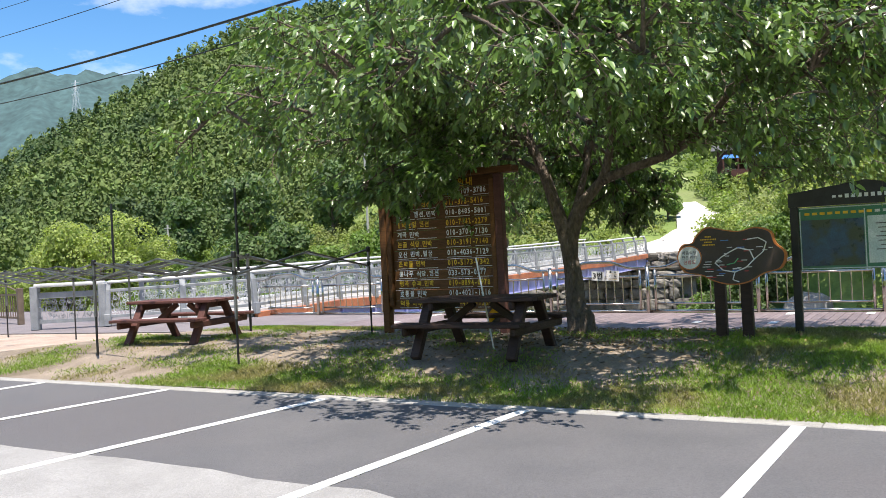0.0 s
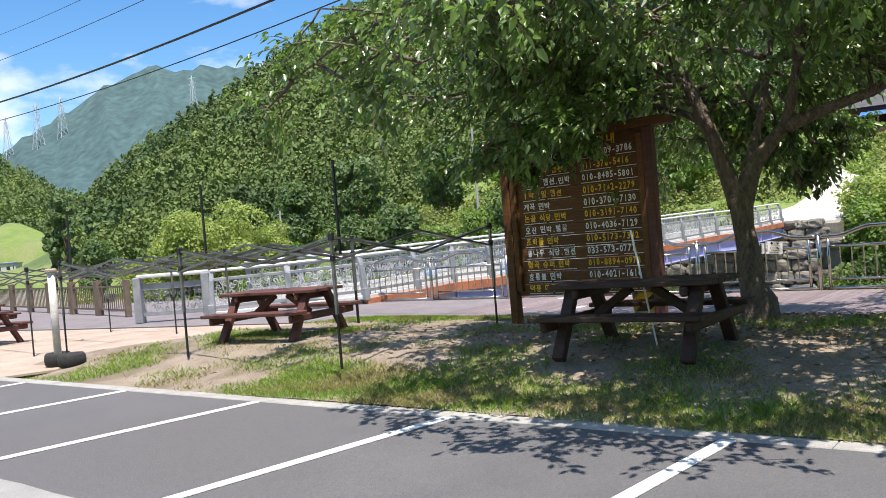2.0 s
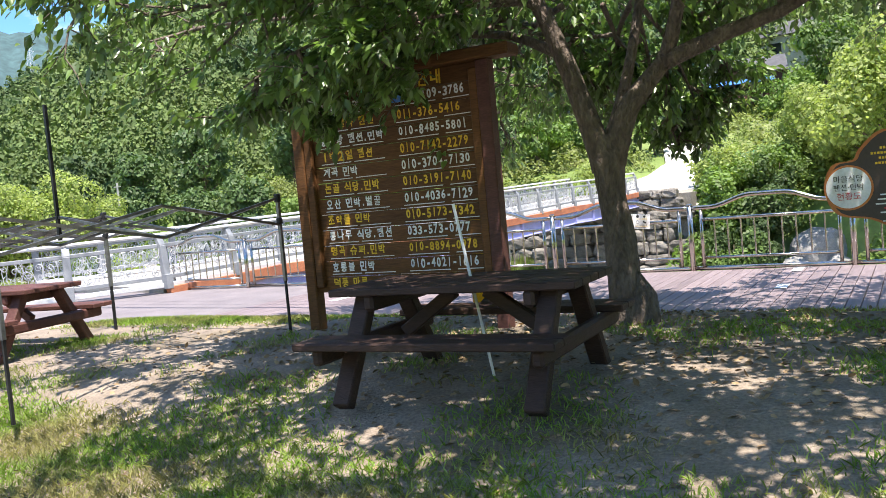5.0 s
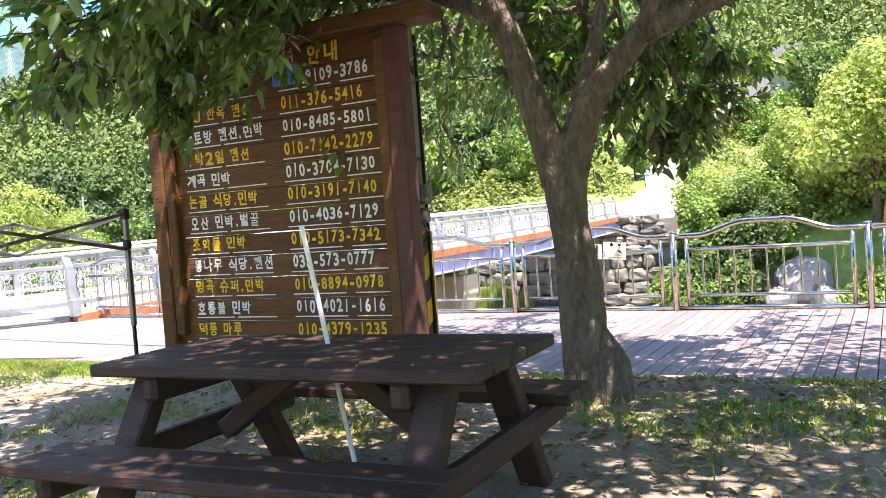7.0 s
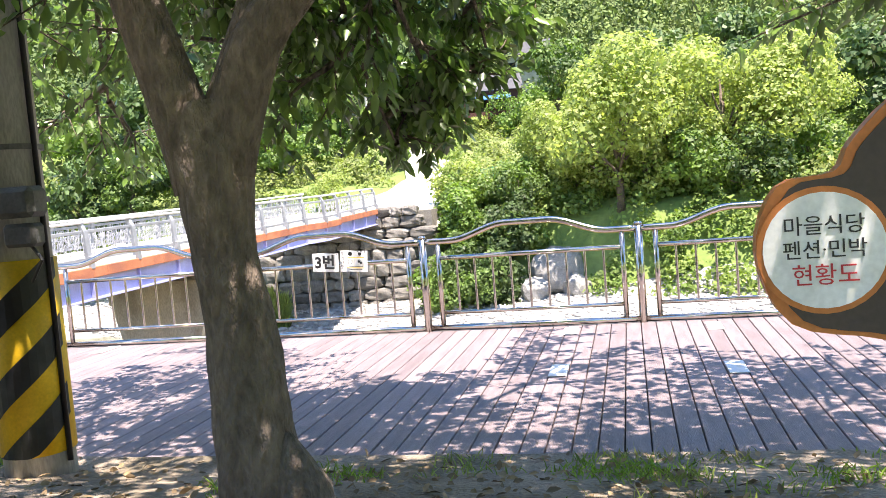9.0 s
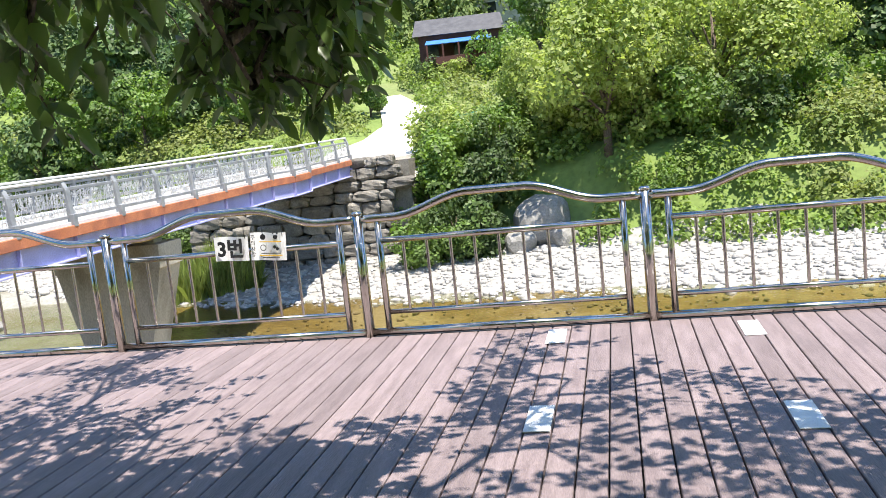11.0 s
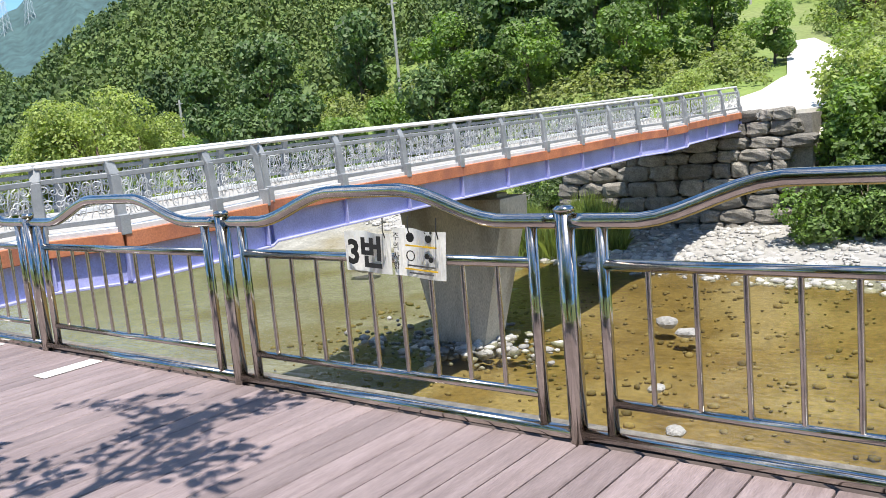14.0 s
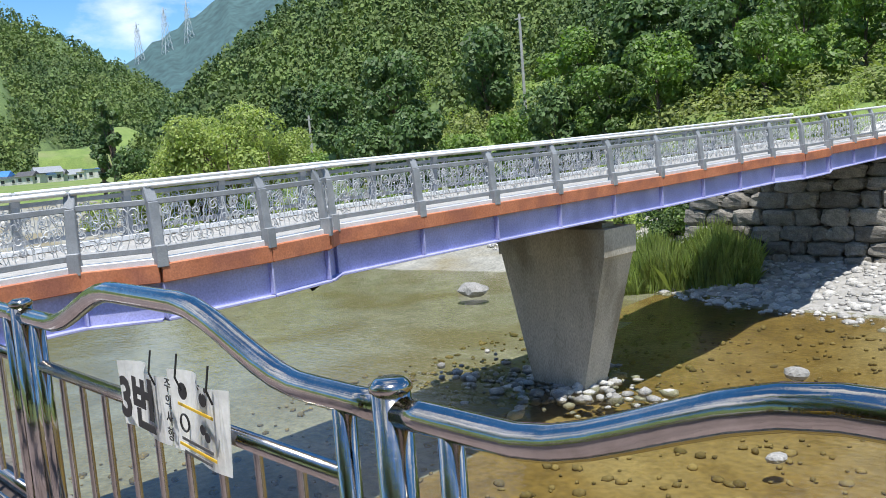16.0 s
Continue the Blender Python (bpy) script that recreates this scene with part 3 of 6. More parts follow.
Mesh().box((-3.2, 16.2, -0.14), (18.5, 4.7, 0.06)).object("underlay", M_DECK_BASE, deck)

# ---- picnic tables ----
def picnic_table(name, loc, rz, mat, label):
    """A-frame picnic table with two benches, 1.9 m long."""
    t = base(name, loc, label, "picnic table", "picnic tables", rz)
    L, top = 1.76, 0.74
    for k in range(5):
        Mesh().box((0, (k - 2) * 0.165, top - 0.025), (L, 0.16, 0.05), bevel=0.008).object("top_board", mat, t)
    for s in (-1, 1):
        for k in range(2):
            Mesh().box((0, s * (0.615 + k * 0.16), 0.43), (L + 0.02, 0.158, 0.05), bevel=0.008).object("seat_board", mat, t)
        for e in (-1, 1):
            Mesh().beam((e * 0.67, s * 0.24, 0.69), (e * 0.67, s * 0.66, 0.0), 0.09, 0.13, 0.01, up=(1, 0, 0)).object("leg", mat, t)
    for e in (-1, 1):
        Mesh().box((e * 0.755, 0, 0.350), (0.075, 1.58, 0.11), bevel=0.02).object("bench_bearer", mat, t)
        Mesh().box((e * 0.575, 0, 0.64), (0.075, 0.80, 0.11), bevel=0.02).object("top_bearer", mat, t)
        Mesh().beam((e * 0.53, 0, 0.38), (e * 0.12, 0, 0.66), 0.07, 0.09, 0.008).object("brace", mat, t)
    return t


picnic_table("picnic_table", (-5.32, 9.87, lawn_z(-5.3, 9.87) - 0.02), 2, M_WOODDARK, "timber picnic table with benches on the shaded lawn, shade darkened into its colour")
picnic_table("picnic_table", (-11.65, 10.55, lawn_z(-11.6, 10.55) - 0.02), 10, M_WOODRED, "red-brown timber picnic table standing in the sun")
picnic_table("picnic_table", (-21.6, 10.2, -0.08), 8, M_WOODRED, "red-brown timber picnic table by the sandy path")
picnic_table("picnic_table", (-26.5, 12.3, -0.08), 4, M_WOODRED, "red-brown timber picnic table beside the road")

# ---- name board ----
BX0, BX1, BY = -8.27, -6.07, 11.97
bz = 0.16
board = base("name_board", (0, 0, 0), "tall brown timber notice board with painted lodging names and numbers", "notice board")
for x in (BX0, BX1):
    Mesh().box((x, BY, (bz - 0.05 + 2.68) / 2), (0.13, 0.14, 2.68 - bz + 0.05), bevel=0.012).object("post", M_WOODRED if x > -7 else M_BOARD, board)
for x in (BX0 + 0.115, BX1 - 0.105):
    Mesh().box((x, BY - 0.01, 1.62), (0.09, 0.10, 2.0), bevel=0.01).object("side_batten", M_BOARD, board)
Mesh().box(((BX0 + BX1) / 2, BY - 0.02, 2.735), (BX1 - BX0 + 0.62, 0.26, 0.11), bevel=0.015).object("top_beam", M_BOARD, board)
zb = 0.56
nplank = 13
ph = (2.68 - zb) / nplank
for k in range(nplank):
    Mesh().box(((BX0 + BX1) / 2, BY + 0.02, zb + ph * (k + 0.5)), (BX1 - BX0 - 0.1, 0.04, ph - 0.005), bevel=0.004).object("plank", M_BOARD, board)
LINES = (("덕풍 마루", "010-4379-1235"), ("호롱불 민박", "010-4021-1616"), ("명곡 슈퍼.민박", "010-8894-0978"), ("통나무 식당.펜션", "033-573-0777"),
         ("조약돌 민박", "010-5173-7342"), ("오산 민박.벌꿀", "010-4036-7129"), ("논골 식당.민박", "010-3191-7140"), ("계곡 민박", "010-3704-7130"),
         ("1박2일 펜션", "010-7142-2279"), ("황토방 펜션.민박", "010-8485-5801"), ("한생 한옥 펜션", "011-376-5416"), ("돌배나무 민박", "010-9109-3786"))
face = BY - 0.004
GLYPHS = {}
paint = random.Random(12)


def painted(ch, mat, x, z, w, h, name):
    """One hand-painted character, w wide and h high, standing a little crooked on the boards."""
    key = (ch, mat.name)
    if key not in GLYPHS:
        ob = lettering(ch, 1.0, mat, Matrix.Identity(4), name, board, depth=0.0, bold=0.008 if ch == "꿀" else 0.03)
        co = [v.co for v in ob.data.vertices]
        lo, hi = min(c.x for c in co), max(c.x for c in co)
        zl, zh = min(c.z for c in co), max(c.z for c in co)
        if ch in "-.":
            zl, zh = -0.36, 0.36
        ob.data.transform(Matrix.Diagonal((1 / max(0.05, hi - lo), 1, 1 / (zh - zl), 1)) @ Matrix.Translation((-(lo + hi) / 2, 0, -(zl + zh) / 2)))
        GLYPHS[key] = ob.data
    else:
        ob = new(name, GLYPHS[key])
        ob.parent = board
    ob.matrix_basis = pose(x, face, z + paint.uniform(-0.004, 0.004), 0, paint.uniform(-4, 4), 0) @ Matrix.Diagonal((w * paint.uniform(0.92, 1.06), 1, h * paint.uniform(0.93, 1.07), 1))


def painted_line(text, mat, x, z, pitch, h, name):
    for ch in text:
        step = pitch * (0.45 if ch in " ." else 1.0)
        if ch != " ":
            painted(ch, mat, x + step / 2, z, step * (0.35 if ch == "." else 0.20 if ch == "1" else 0.55 if ch == "-" else 0.80), h, name)
        x += step


for k, (a, b) in enumerate(LINES):
    z = 0.665 + k * 0.163
    mt = M_TEXTYEL if k % 2 == 0 else M_WHITE
    painted_line(a, mt, BX0 + 0.25, z, 0.100, 0.098, "painted_syllable")
    painted_line(b, mt, BX0 + 1.21, z, 0.059, 0.092, "painted_digit")
    for xa, xb in ((0.25, 0.62), (0.66, 1.03), (1.20, 1.66), (1.74, 2.02)):
        Mesh().box((BX0 + (xa + xb) / 2, face, z - 0.075), (xb - xa, 0.004, 0.008)).object("rule", M_WHITE, board)
for text, x, mt in (("덕풍계곡", 0.20, M_WHITE), ("마을", 0.76, M_TEXTGREEN), ("펜션", 1.08, M_TEXTPINK), ("안내", 1.46, M_TEXTYEL)):
    painted_line(text, mt, BX0 + x, 2.60, 0.145, 0.14, "painted_title")
sticker = Mesh().box((BX0 + 1.27, face - 0.004, 2.49), (0.22, 0.004, 0.15)).object("sticker", M_TEXTBLUE, board, False, "small blue sticker")

# thin white stick leaning on the table
s = Mesh().tube([(-5.28, 10.06, 0.12), (-5.45, 9.98, 1.40)], 0.011, 8)
tagged(s.object("white_stick", M_WHITE), "thin white pole standing through the picnic table", "pole")

# ---- utility pole ----
UX, UY = -7.02, 13.60
up = base("utility_pole", (UX, UY, 0), "round concrete utility pole with a yellow and black guard", "utility pole")
Mesh().tube([(0, 0, -0.2), (0, 0, 9.5)], [0.20, 0.13], 20).object("pole", M_POLEGREY, up, True)
g = Mesh().tube([(0, 0, 0.16), (0, 0, 1.28)], 0.207, 28)
g.object("guard", M_YELLOW, up, True, "yellow plastic hazard guard")
for k in range(5):
    st, nseg = Mesh(), 16
    vs, fs = [], []
    for i in range(nseg + 1):
        a = radians(-190 + 200 * i / nseg)
        for dz in (0.0, 0.19):
            z = -0.25 + k * 0.40 + 0.62 * i / nseg + dz
            vs.append((0.2095 * math.cos(a), 0.2095 * math.sin(a), min(1.28, max(0.16, z))))
    for i in range(nseg):
        fs.append((2 * i, 2 * i + 2, 2 * i + 3, 2 * i + 1))
    st.add(vs, fs).object("stripe", M_HBLACK, up, False, "black diagonal stripe")
Mesh().box((0.22, -0.20, 1.60), (0.25, 0.16, 0.17), bevel=0.03).object("meter_box", M_GREYBOX, up, False, "small weathered grey electric box")
Mesh().box((0.22, -0.20, 1.42), (0.20, 0.11, 0.13), bevel=0.02).object("lower_box", M_GREYBOX, up)
Mesh().tube([(0.215, -0.02, 0.1), (0.20, -0.02, 4.0), (0.17, 0, 9.0)], 0.016, 8).object("conduit", M_BLACK, up, True, "black cable conduit")
Mesh().tube([(0.25, -0.2, 1.37), (0.33, -0.22, 1.28), (0.23, -0.19, 1.16)], 0.01, 6).object("loose_cable", M_BLACK, up)
Mesh().box((-0.06, -0.200, 2.05), (0.09, 0.012, 0.26)).object("notice", M_WHITE, up, False, "faded white paper notice")
for z in (1.60, 1.9, 8.6):
    Mesh().tube([(0, 0, z), (0, 0, z + 0.03)], 0.206 if z < 3 else 0.15, 20).object("band", M_GREYBOX, up)

# ---- map sign ----
def blob(outline, scale=1.0):
    pts, n = [], len(outline)
    for i in range(n):
        p0, p1, p2, p3 = (Vector(outline[(i + k) % n]) for k in (-1, 0, 1, 2))
        for t in (0, 0.25, 0.5, 0.75):
            pts.append(tuple(0.5 * ((2 * p1) + (p2 - p0) * t + (2 * p0 - 5 * p1 + 4 * p2 - p3) * t * t + (3 * p1 - p0 - 3 * p2 + p3) * t ** 3) * scale))
    return pts


SX, SY, sz = -2.54, 11.68, 0.12
sign = base("map_sign", (SX, SY, sz), "cloud-shaped brown village map sign with orange rim on two posts", "map sign")
for x in (-0.17, 0.17):
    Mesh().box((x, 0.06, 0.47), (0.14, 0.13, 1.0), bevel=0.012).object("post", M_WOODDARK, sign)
OUT = [(-0.70, 0.0), (-0.62, -0.19), (-0.40, -0.24), (-0.22, -0.33), (0.0, -0.38), (0.22, -0.35), (0.42, -0.24), (0.64, -0.17), (0.70, 0.02), (0.58, 0.15),
       (0.52, 0.31), (0.33, 0.37), (0.12, 0.33), (-0.08, 0.36), (-0.30, 0.40), (-0.45, 0.28), (-0.50, 0.20), (-0.64, 0.17)]
T = pose(0, 0, 1.13, 90, 0, 0)
Mesh().prism(blob(OUT), -0.03, 0.03, T).object("rim", M_SIGNORANGE, sign)
Mesh().prism(blob(OUT, 0.955), 0.028, 0.036, T).object("face", M_SIGNBROWN, sign)
Mesh().prism([(-0.535 + 0.165 * math.cos(a * math.pi / 16), 0.165 * math.sin(a * math.pi / 16)) for a in range(32)], 0.037, 0.040, T).object("title_rim", M_SIGNORANGE, sign)
Mesh().prism([(-0.535 + 0.15 * math.cos(a * math.pi / 16), 0.15 * math.sin(a * math.pi / 16)) for a in range(32)], 0.041, 0.044, T).object("title_disc", M_WHITE, sign)
for text, z, mt, sz_ in (("마을식당", 0.062, M_HBLACK, 0.054), ("펜션·민박", 0.0, M_HBLACK, 0.052), ("현황도", -0.066, M_TEXTRED, 0.060)):
    lettering(text, sz_, mt, pose(-0.535, -0.046, 1.13 + z), "title_word", sign, depth=0.0015)
# map lines and unreadable captions
def ribbon(pts, w, mat, name):
    m = Mesh()
    for a, b in zip(pts, pts[1:]):
        m.beam((a[0], -0.0385, 1.10 + a[1]), (b[0], -0.0385, 1.10 + b[1]), 0.004, w)
    return m.object(name, mat, sign)


ribbon([(-0.2, -0.05), (-0.1, -0.15), (0.05, -0.18), (0.2, -0.12), (0.3, -0.02), (0.25, 0.1), (0.1, 0.14), (-0.02, 0.08), (-0.12, 0.02), (-0.2, -0.05)], 0.016, M_WHITE, "map_road")
ribbon([(0.05, -0.18), (0.02, -0.28), (0.1, -0.31)], 0.014, M_WHITE, "map_road")
ribbon([(0.3, -0.02), (0.42, 0.08), (0.46, 0.2), (0.36, 0.26), (0.2, 0.24)], 0.014, M_WHITE, "map_road")
ribbon([(-0.05, -0.08), (0.05, -0.06), (0.1, 0.0)], 0.012, M_TEXTGREEN, "map_field")
srng = random.Random(4)
for k in range(34):
    x, z = srng.uniform(-0.32, 0.55), srng.uniform(-0.25, 0.26)
    if abs(x) + abs(z) > 0.66:
        continue
    mt = srng.choice((M_WHITE, M_WHITE, M_WHITE, M_TEXTBLUE, M_TEXTRED))
    Mesh().box((x, -0.039, 1.10 + z), (srng.uniform(0.05, 0.11), 0.004, 0.010)).object("caption_bar", mt, sign)
for k, wd in enumerate((0.10, 0.22, 0.12, 0.17)):
    for q in range(int(wd / 0.021)):
        Mesh().box((-0.26 - wd / 2 + q * 0.021, -0.039, 1.40 - k * 0.036), (0.015, 0.004, 0.017)).object("heading_bar", M_TEXTYEL, sign)

# ---- information board ----
IX, IY = -1.80, 12.15
info = base("information_board", (IX, IY, 0.13), "large dark-framed information board with green panel on posts", "information board")
for x in (0.0, 1.75):
    Mesh().box((x, 0, 0.92), (0.10, 0.10, 1.84), bevel=0.01).object("post", M_HBLACK, info)
Mesh().prism([(-0.06, 1.72), (1.81, 1.72), (1.81, 1.86), (0.875, 2.02), (-0.06, 1.90)], -0.08, 0.08, pose(0, 0, 0, 90, 0, 0)).object("head_board", M_HBLACK, info)
Mesh().box((0.875, 0.0, 1.30), (1.64, 0.05, 0.82), bevel=0.008).object("panel", M_PANELGREEN, info)
Mesh().box((0.455, -0.029, 1.24), (0.74, 0.006, 0.60)).object("photo", M_PANELBLUE, info)
Mesh().box((1.27, -0.029, 1.26), (0.80, 0.006, 0.60)).object("map", M_PANELPALE, info)
for z in (0.905, 1.695):
    Mesh().box((0.875, -0.029, z), (1.62, 0.008, 0.014)).object("trim", M_PANELPALE, info)
for x in (0.072, 0.84, 1.678):
    Mesh().box((x, -0.029, 1.27), (0.014, 0.008, 0.77)).object("trim", M_PANELPALE, info)
for k in range(16):
    Mesh().box((0.16 + k * 0.092, -0.03, 1.62), (0.06, 0.006, 0.034)).object("title_bar", M_TEXTYEL if k < 9 else M_PANELPALE, info)
for k in range(9):
    Mesh().box((0.50 + k * 0.075, -0.082, 1.83), (0.045, 0.006, 0.05 if k > 1 else 0.03)).object("heading_bar", M_WHITE, info)
for k in range(7):
    Mesh().box((1.27, -0.034, 1.46 - k * 0.055), (0.62 - 0.05 * (k % 3), 0.004, 0.012)).object("caption_bar", M_GREYBOX, info)

# ---- folding canopy frames ----
def canopy(loc, corners, label, h=1.62, mast=True):
    """Bare folding canopy frame: four legs, scissor bars along the sides and to the middle, and a mast."""
    c = base("canopy_frame", loc, label, "canopy frame", "folding canopy frames")
    legs = [Vector(p) for p in corners]
    for p in legs:
        m = Mesh()
        m.beam((p.x, p.y, p.z), (p.x, p.y, h * 0.58), 0.022, 0.022)
        m.object("lower_leg", M_BLACK, c)
        Mesh().beam((p.x, p.y, h * 0.45), (p.x, p.y, h), 0.032, 0.032).object("upper_leg", M_DARKSTEEL, c)
        Mesh().box((p.x, p.y, h - 0.02), (0.06, 0.06, 0.09), bevel=0.01).object("corner_bracket", M_BLACK, c)
        Mesh().box((p.x, p.y, h - 0.26), (0.055, 0.055, 0.07), bevel=0.01).object("slider", M_BLACK, c)
    mid = sum(legs, Vector()) / 4
    runs = [(legs[i], legs[(i + 1) % 4]) for i in range(4)] + [((legs[i] + legs[(i + 1) % 4]) / 2, mid) for i in range(4)]
    for a, b in runs:
        n = 2 if (b - a).length > 2 else 1
        for k in range(n):
            p, q = a.lerp(b, k / n), a.lerp(b, (k + 1) / n)
            for z0, z1 in ((h - 0.02, h - 0.30), (h - 0.30, h - 0.02)):
                lift = 0.0
                Mesh().beam((p.x, p.y, z0 + lift), (q.x, q.y, z1 + lift), 0.014, 0.025).object("scissor_bar", M_DARKSTEEL, c)
    if mast:
        Mesh().beam((mid.x, mid.y, h - 0.25), (mid.x, mid.y, h + 1.08), 0.03, 0.03).object("mast", M_BLACK, c)
    return c


canopy((0, 0, 0.0), [(-8.32, 8.45, 0.12), (-11.88, 8.95, 0.12), (-11.40, 11.95, 0.17), (-8.47, 11.74, 0.17)], "bare black folding canopy frame standing over the lawn")
canopy((0, 0, 0.0), [(-11.93, 8.98, 0.1), (-14.95, 8.80, -0.05), (-14.7, 11.9, -0.08), (-11.45, 11.98, 0.15)], "bare black folding canopy frame beside the sandy path", h=1.60)
canopy((0, 0, 0.0), [(-17.3, 9.4, -0.08), (-20.4, 9.8, -0.08), (-20.1, 12.6, -0.08), (-17.2, 12.4, -0.08)], "bare black folding canopy frame near the road", h=1.55)

# ---- white posts in old tyres ----
def tyre_post(x, y, label):
    t = base("tyre_post", (x, y, -0.085), label, "bollard", "posts in tyres")
    for dx in (0, 0.43):
        if dx and label.endswith("one tyre"):
            continue
        m = Mesh()
        prof = [(0.17, 0.0), (0.25, -0.01), (0.29, 0.03), (0.30, 0.10), (0.29, 0.17), (0.25, 0.21), (0.17, 0.20), (0.165, 0.10)]
        n = 24
        vs = [(0.72 * r * math.cos(2 * math.pi * i / n) + dx, 0.72 * r * math.sin(2 * math.pi * i / n), z + 0.01) for i in range(n) for r, z in prof]
        k = len(prof)
        m.add(vs, [(i * k + j, ((i + 1) % n) * k + j, ((i + 1) % n) * k + (j + 1) % k, i * k + (j + 1) % k) for i in range(n) for j in range(k)])
        m.object("tyre", M_RUBBER, t, True, "old black rubber tyre")
        Mesh().tube([(dx, 0, 0.0), (dx, 0, 0.17)], 0.122, 20).object("concrete_fill", M_KERB, t)
    Mesh().tube([(0, 0, 0.15), (0, 0, 1.52)], 0.06, 14).object("post", M_WHITEPOST, t, True)
    Mesh().box((0, 0, 1.56), (0.15, 0.15, 0.07), bevel=0.02).object("cap", M_SAND, t)
    return t


tyre_post(-15.15, 8.75, "chalky white post standing in old tyres")
tyre_post(-21.5, 10.4, "chalky white post standing in one tyre")

# ---- steel promenade fence ----
FY, FZ = 18.37, -0.06
fence_posts = [-5.79 + 2.305 * k for k in range(-5, 5)]


def fence_panel(x0, x1):
    """One bay of stainless fence: wavy top tube, framed infill with upright bars."""
    f = base("fence_panel", (x0, FY, FZ), "polished stainless steel promenade fence bay with arched top rail", "fence", "promenade fence")
    L = x1 - x0
    Mesh().tube([(0, 0, -0.05), (0, 0, 1.03)], 0.042, 16).object("post", M_STEEL, f, True)
    cap = Mesh().tube([(0, 0, 1.028), (0, 0, 1.04), (0, 0, 1.052)], [0.046, 0.046, 0.03], 16)
    cap.object("post_cap", M_STEEL, f, True)
    top = []
    for i in range(29):
        u = i / 28
        rise = 0.155 * smoothstep(0.13, 0.40, u) * smoothstep(0.13, 0.40, 1 - u)
        top.append((0.02 + u * (L - 0.04), 0, 0.985 + rise))
    Mesh().tube(top, 0.034, 12).object("top_rail", M_STEEL, f, True)
    for x in (0.17, L - 0.17):
        Mesh().tube([(x, 0, 0.06), (x, 0, 1.0)], 0.027, 12).object("upright", M_STEEL, f, True)
    Mesh().tube([(0.17, 0, 0.80), (L - 0.17, 0, 0.80)], 0.025, 12).object("mid_rail", M_STEEL, f, True)
    Mesh().tube([(0.17, 0, 0.20), (L - 0.17, 0, 0.20)], 0.021, 12).object("low_rail", M_STEEL, f, True)
    Mesh().tube([(0.0, 0, 0.035), (L, 0, 0.035)], 0.032, 12).object("base_rail", M_STEEL, f, True)
    n = 9
    for i in range(1, n + 1):
        x = 0.17 + (L - 0.34) * i / (n + 1)
        Mesh().tube([(x, 0, 0.2), (x, 0, 0.8)], 0.0125, 8, False).object("bar", M_STEEL, f, True)
    return f


first = fence_panel(fence_posts[0], fence_posts[1])
for x in fence_posts[1:]:
    copy_thing(first, pose(x, FY, FZ))

# laminated notices tied to the fence
def notice(name, x, w, h, z, tilt, label):
    n = base(name, (x, FY - 0.042, z), label, "notice", "", 0)
    n.matrix_basis = pose(x, FY - 0.042, z, 0, tilt, 0)
    vs, fs = [], []
    for i in range(13):
        u = i / 12
        bow = 0.018 * math.sin(u * math.pi * 2.2 + x)
        for zz in (0, 1):
            vs.append(((u - 0.5) * w, bow * (0.5 + zz), (zz - 0.62) * h))
    m = Mesh()
    m.add(vs, [(2 * i, 2 * i + 2, 2 * i + 3, 2 * i + 1) for i in range(12)])
    k = len(m.v)
    m.add([(a, b + 0.0015, c) for a, b, c in vs], [(2 * i + 1, 2 * i + 3, 2 * i + 2, 2 * i) for i in range(12)])
    m.object("sheet", M_WHITE, n)
    return n


n1 = notice("number_notice", -6.90, 0.30, 0.205, 0.80, 3, "white laminated sheet with a black site number tied to the fence")
lettering("3번", 0.17, M_HBLACK, pose(0.0, -0.026, -0.03), "number", n1, depth=0.001, bold=0.006)
n2 = notice("rules_notice", -6.57, 0.31, 0.235, 0.80, 4, "white laminated rules sheet with black icons tied to the fence")
for k, ch in enumerate("주의사항"):
    lettering(ch, 0.044, M_HBLACK, pose(-0.125, -0.024, 0.05 - k * 0.048), "heading", n2, depth=0.001)
for x, z, r in ((-0.035, 0.055, 0.024), (0.075, 0.055, 0.019), (0.058, 0.085, 0.007), (0.092, 0.085, 0.007), (0.065, -0.03, 0.014), (0.088, -0.045, 0.014)):
    Mesh().prism([(x + r * math.cos(a * math.pi / 8), r * math.sin(a * math.pi / 8)) for a in range(16)], 0.023, 0.025, pose(0, 0, z, 90, 0, 0)).object("icon", M_HBLACK, n2)
m = Mesh().tube([(-0.035 + 0.024 * math.cos(a * math.pi / 10), -0.024, -0.035 + 0.024 * math.sin(a * math.pi / 10)) for a in range(21)], 0.003, 5)
m.object("ring_icon", M_HBLACK, n2)
for z, wd, mt in ((0.015, 0.19, M_TEXTYEL), (-0.082, 0.17, M_GREYBOX), (-0.10, 0.20, M_TEXTYEL), (-0.118, 0.15, M_GREYBOX)):
    Mesh().box((0.03, -0.0245, z), (wd, 0.002, 0.008)).object("text_bar", mt, n2)
for n, xs in ((n1, (0.14,)), (n2, (-0.03, 0.14))):
    for x in xs:
        Mesh().tube([(x, -0.03, 0.06), (x, -0.045, 0.10), (x - 0.01, -0.03, 0.16)], 0.003, 6).object("cable_tie", M_BLACK, n)

# white site markers on the deck
for x, y in ((-9.62, 18.10), (-11.05, 18.10), (-4.22, 18.02), (-2.82, 17.95), (-4.2, 16.2), (-2.83, 16.12), (-9.6, 16.1), (-11.0, 16.1), (-1.4, 17.95)):
    tagged(Mesh().box((x, y, -0.056), (0.145, 0.42, 0.006), bevel=0.002).object("site_marker", M_PAINT), "white painted site marker on the boardwalk", "marker", "site markers")
